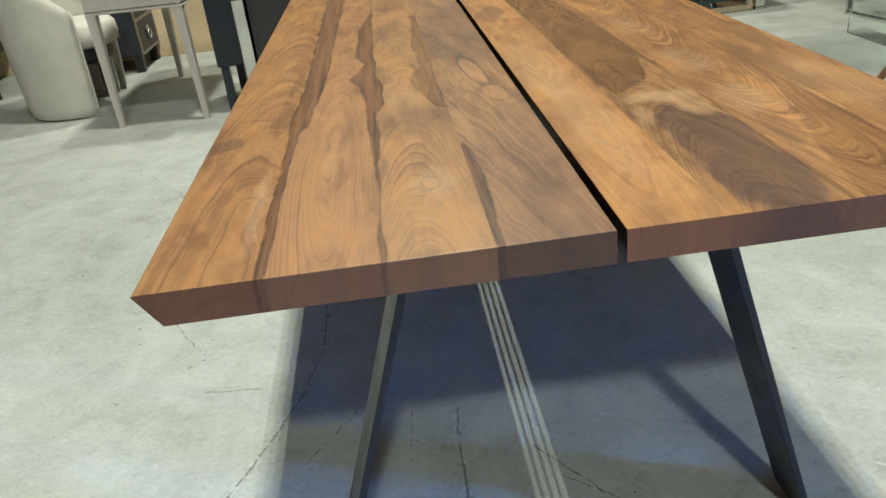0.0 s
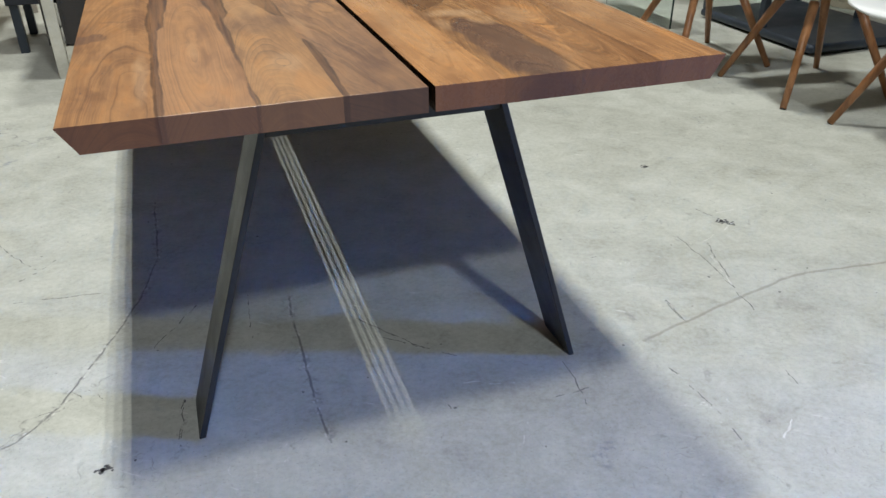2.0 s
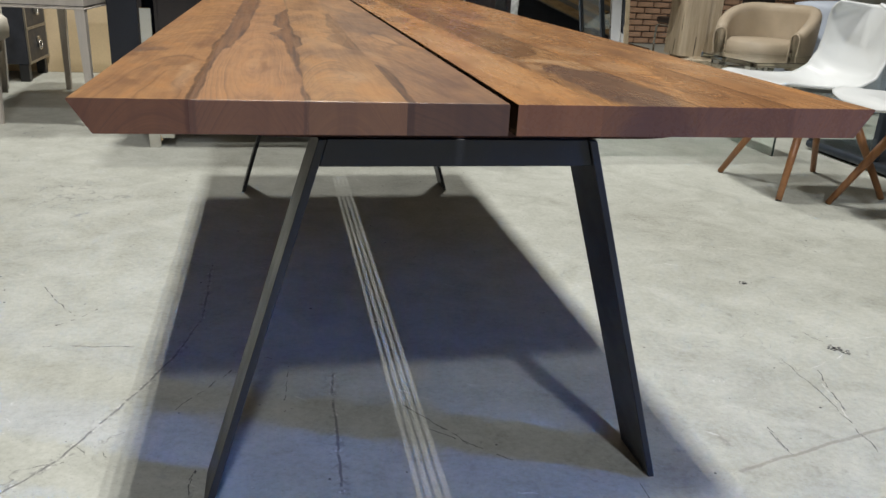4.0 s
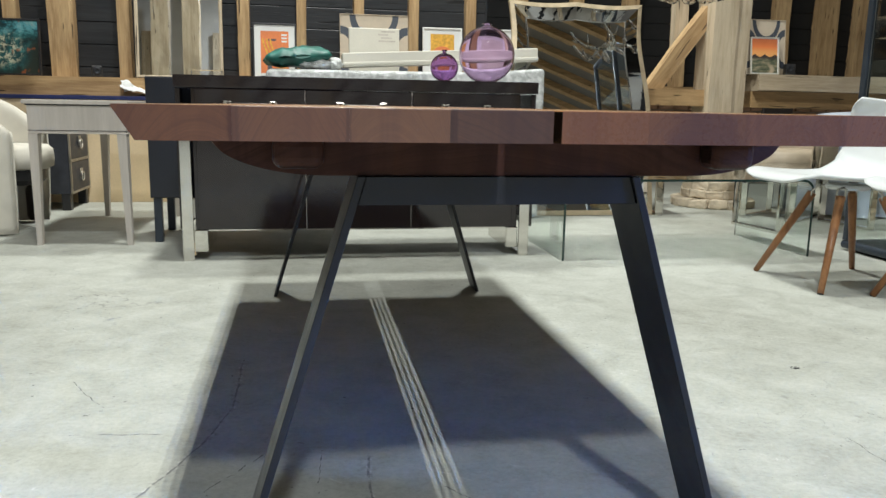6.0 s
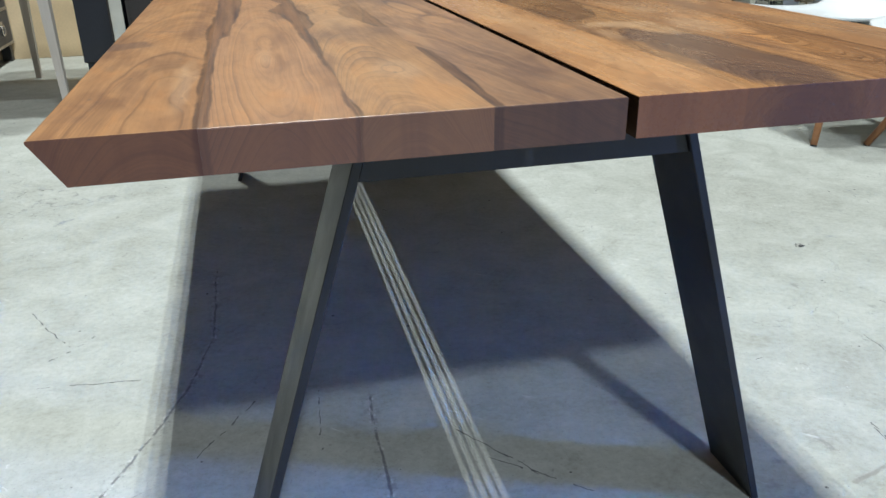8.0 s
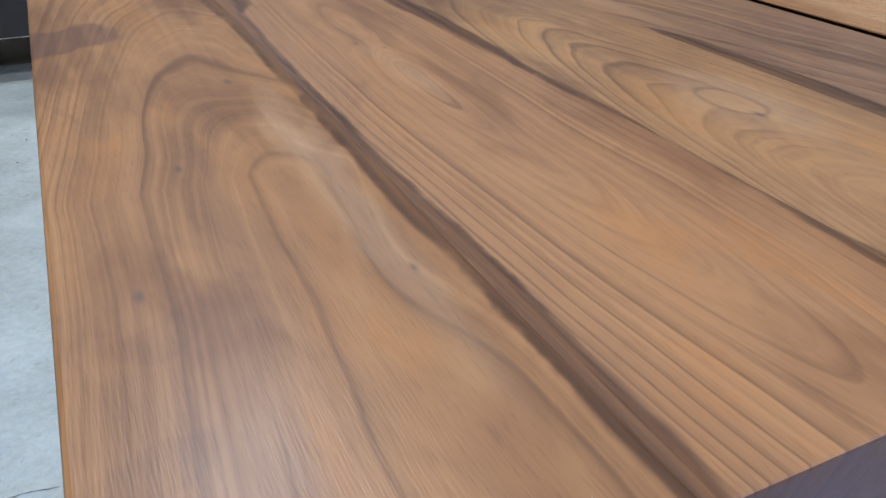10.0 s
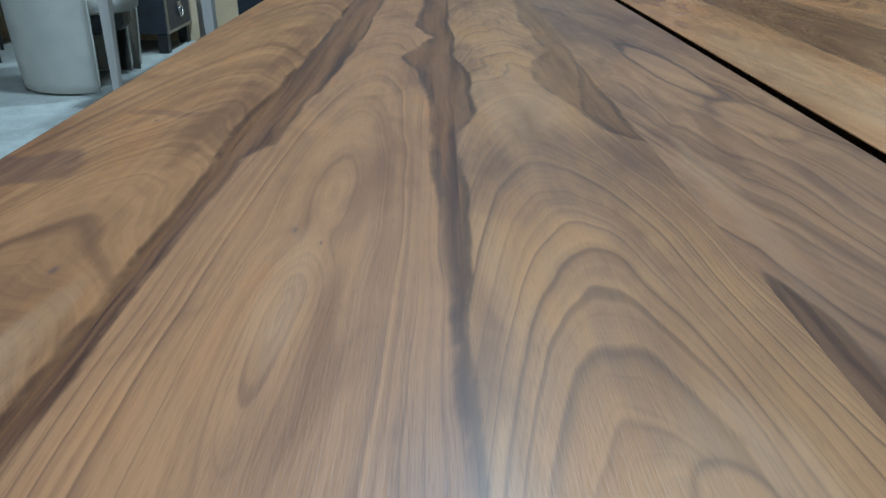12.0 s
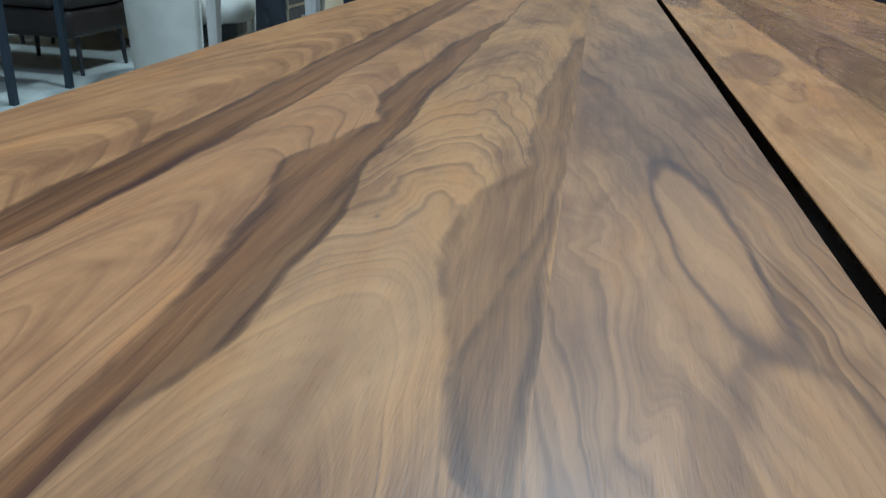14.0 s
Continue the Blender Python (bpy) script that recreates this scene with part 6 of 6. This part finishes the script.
# ---- glass antler chandelier ----
ch = base("chandelier", 2.22, 4.03, 1.545, "clear crystal antler chandelier hanging low on a steel rod", "chandelier")
part("rod", bar((0, 0, 0.16), (0, 0, 6.28), 0.008, None, 8), CHROME, ch)
part("hub", lathe([(0, -0.05), (0.03, -0.04), (0.045, 0.0), (0.03, 0.06), (0.012, 0.17), (0, 0.17)], 18), CHROME, ch, "", True)
random.seed(11)
for k in range(7):
    a = 2 * math.pi * k / 7 + 0.3
    u, w = math.cos(a), math.sin(a)
    pts, rad = [], []
    for i in range(11):
        f = i / 10
        rr = 0.04 + 0.30 * f
        zz = -0.10 * math.sin(math.pi * f * 0.9) + 0.14 * f * f
        sw = 0.05 * math.sin(f * 5 + k)
        pts.append((rr * u - sw * w, rr * w + sw * u, zz))
        rad.append(0.017 * (1 - 0.45 * f))
    arm = part("arm", tube(bmesh.new(), pts, rad, 7), CRYSTAL, ch, "", True)
    for j, s in ((4, 1), (6, -1), (8, 1)):
        p = Vector(pts[j])
        tip = p + Vector((-w * s * 0.05 + u * 0.03, u * s * 0.05 + w * 0.03, 0.07 - 0.03 * s))
        part("tine", tube(bmesh.new(), [p, (p + tip) / 2 + Vector((0, 0, -0.012)), tip], [0.009, 0.007, 0.003], 6), CRYSTAL, arm, "", True)

# ---- fringed pendant by the west end ----
fp = base("fringed_pendant", -2.23, 4.40, 1.49, "pale grey pendant lamp with two tiers of hanging thread fringe", "pendant lamp")
part("cord", bar((0, 0, 0.20), (0, 0, 5.45), 0.004, None, 6), BLACK_FRAME, fp)
part("shade", lathe([(0.0, 0.20), (0.10, 0.19), (0.305, 0.145), (0.31, 0.13), (0.30, 0.13), (0.09, 0.178), (0.0, 0.183)], 32), CARD, fp, "", True)
for rr, lo, hi in ((0.226, -0.07, 0.152), (0.302, 0.005, 0.134)):
    bm = bmesh.new()
    count = int(rr * 400)
    for k in range(count):
        a = 2 * math.pi * k / count
        rod(bm, (rr * math.cos(a), rr * math.sin(a), lo + 0.008 * math.sin(k * 2.4)), (rr * math.cos(a), rr * math.sin(a), hi), 0.006, None, 5)
    tagged(part("fringe", bm, CARD, fp), kind="stuff")

# ---- seats beyond the glass tables ----
tub_chair(3.16, 4.26, 215, BEIGE, "beige leather tub chair on chrome leg loops", 0.74, 0.56, lift=0.30)
dr = base("draped_chair", 3.94, 4.48, 0, "armchair draped to the floor in a pale blue sheet", "armchair")


def drape(u, v):
    """A sheet over a chair: flat on top, then falling in folds that widen towards the hem."""
    a = 2 * math.pi * u
    fall = max(0.0, (v - 0.38) / 0.62)
    r = 0.31 * min(1.0, v / 0.38) ** 0.8 + 0.075 * fall
    sq = 1.0 / (abs(math.cos(a)) ** 4 + abs(math.sin(a)) ** 4) ** 0.25
    fold = fall ** 0.8 * (0.026 * math.sin(9 * a + 1.3) + 0.017 * math.sin(17 * a + 4 * v) + 0.012 * math.sin(5 * a))
    z = 0.755 - 0.03 * min(1.0, v / 0.38) ** 3 - 0.71 * fall - 0.02 * math.cos(a) * (1 - fall)
    return ((r * sq + fold) * math.cos(a), (r * sq + fold) * math.sin(a), max(0.004, z))


part("sheet", grid(bmesh.new(), drape, 96, 30, True), BLUE_CLOTH, dr, "", True)


def side_chair(x, y, turn):
    """A black padded chair on bent chrome tube."""
    c = base("black_side_chair", x, y, 0, "black leather side chair on bright chrome tube legs", "chair", "black chairs in the bay", turn)
    part("seat", block((-0.215, -0.22, 0.405), (0.215, 0.21, 0.465), 0.022, 3), DARK_LEATHER, c)
    bm = block((-0.205, 0.185, 0.50), (0.205, 0.225, 0.83), 0.016, 3)
    for v in bm.verts:
        v.co.y += (v.co.z - 0.5) * 0.10
        v.co.x *= 1.0 - 0.10 * (v.co.z - 0.5) / 0.33
    part("backrest", bm, DARK_LEATHER, c)
    for sx in (-1, 1):
        pts = [(sx * 0.19, 0.205, 0.60), (sx * 0.195, 0.20, 0.44), (sx * 0.197, 0.12, 0.392), (sx * 0.20, -0.16, 0.392), (sx * 0.205, -0.205, 0.36), (sx * 0.21, -0.20, 0.04), (sx * 0.21, -0.16, 0.012), (sx * 0.21, 0.20, 0.012)]
        part("leg_tube", tube(bmesh.new(), pts, 0.0115, 8), CHROME, c, "bent chrome tube", True)
    part("floor_tube", bar((-0.209, 0.20, 0.012), (0.209, 0.20, 0.012), 0.0115, None, 8), CHROME, c)
    return c


bc = side_chair(3.97, 6.95, 180)
copy_thing(bc, pose(4.62, 6.92, 0, 0, 0, 186))


# ---- dark leather armchairs by the west wall ----
def dark_armchair(x, y, turn):
    c = base("dark_armchair", x, y, 0, "low dark brown leather armchair on slim black legs", "armchair", "dark armchairs by the wall", turn)
    bm = block((-0.31, -0.29, 0.20), (0.31, 0.29, 0.345), 0.03, 3)
    part("seat_base", bm, DARK_LEATHER, c)
    part("seat_cushion", block((-0.225, -0.31, 0.347), (0.225, 0.20, 0.455), 0.04, 4), DARK_LEATHER, c)
    bm = block((-0.30, 0.205, 0.347), (0.30, 0.31, 0.80), 0.035, 3)
    for v in bm.verts:
        v.co.y += max(0, v.co.z - 0.45) * 0.18
    part("backrest", bm, DARK_LEATHER, c)
    for sx in (-1, 1):
        bm = block((sx * 0.272 - 0.042, -0.29, 0.347), (sx * 0.272 + 0.042, 0.20, 0.60), 0.03, 3)
        for v in bm.verts:
            v.co.x += sx * max(0, v.co.z - 0.35) * 0.14
        part("armrest", bm, DARK_LEATHER, c)
        for y0 in (-0.20, 0.20):
            part("leg", bar((sx * 0.285, y0 * 1.05, 0.0), (sx * 0.270, y0, 0.205), 0.011, 0.017, 10), BLACK_FRAME, c)
    return c


dc = dark_armchair(-3.06, 4.36, 0)
copy_thing(dc, pose(-3.92, 4.62, 0, 0, 0, 12))
copy_thing(dc, pose(-3.25, 5.18, 0, 0, 0, 0))
mt = base("metal_side_table", -2.90, 3.66, 0, "slim blue-grey metal side table", "side table")
part("top", block((-0.26, -0.22, 0.50), (0.26, 0.22, 0.515), 0.003, 1), VITRINE, mt)
for sx in (-1, 1):
    for sy in (-1, 1):
        part("leg", block((sx * 0.243 - 0.016, sy * 0.203 - 0.016, 0.0), (sx * 0.243 + 0.016, sy * 0.203 + 0.016, 0.4995), 0.002, 1), VITRINE, mt)

# ---- small black loudspeakers on the beams ----
def small_speaker(x, y, z, turn):
    c = base("small_speaker", x, y, z, "small black cube loudspeaker standing on an oak beam", "loudspeaker", "small loudspeakers", turn)
    part("case", block((-0.038, -0.038, 0.0), (0.038, 0.038, 0.085), 0.006, 2), BLACK_FRAME, c)
    part("cone", lathe([(0.0, 0.0), (0.012, 0.002), (0.024, 0.008), (0.028, 0.004), (0.028, 0.0)], 20), STEEL_BLACK, c, "", True).matrix_local = pose(0, -0.0385, 0.045, 90)
    return c


small_speaker(3.527, 4.87, 1.056, -20)
small_speaker(-1.840, 5.56, 0.937, 15)
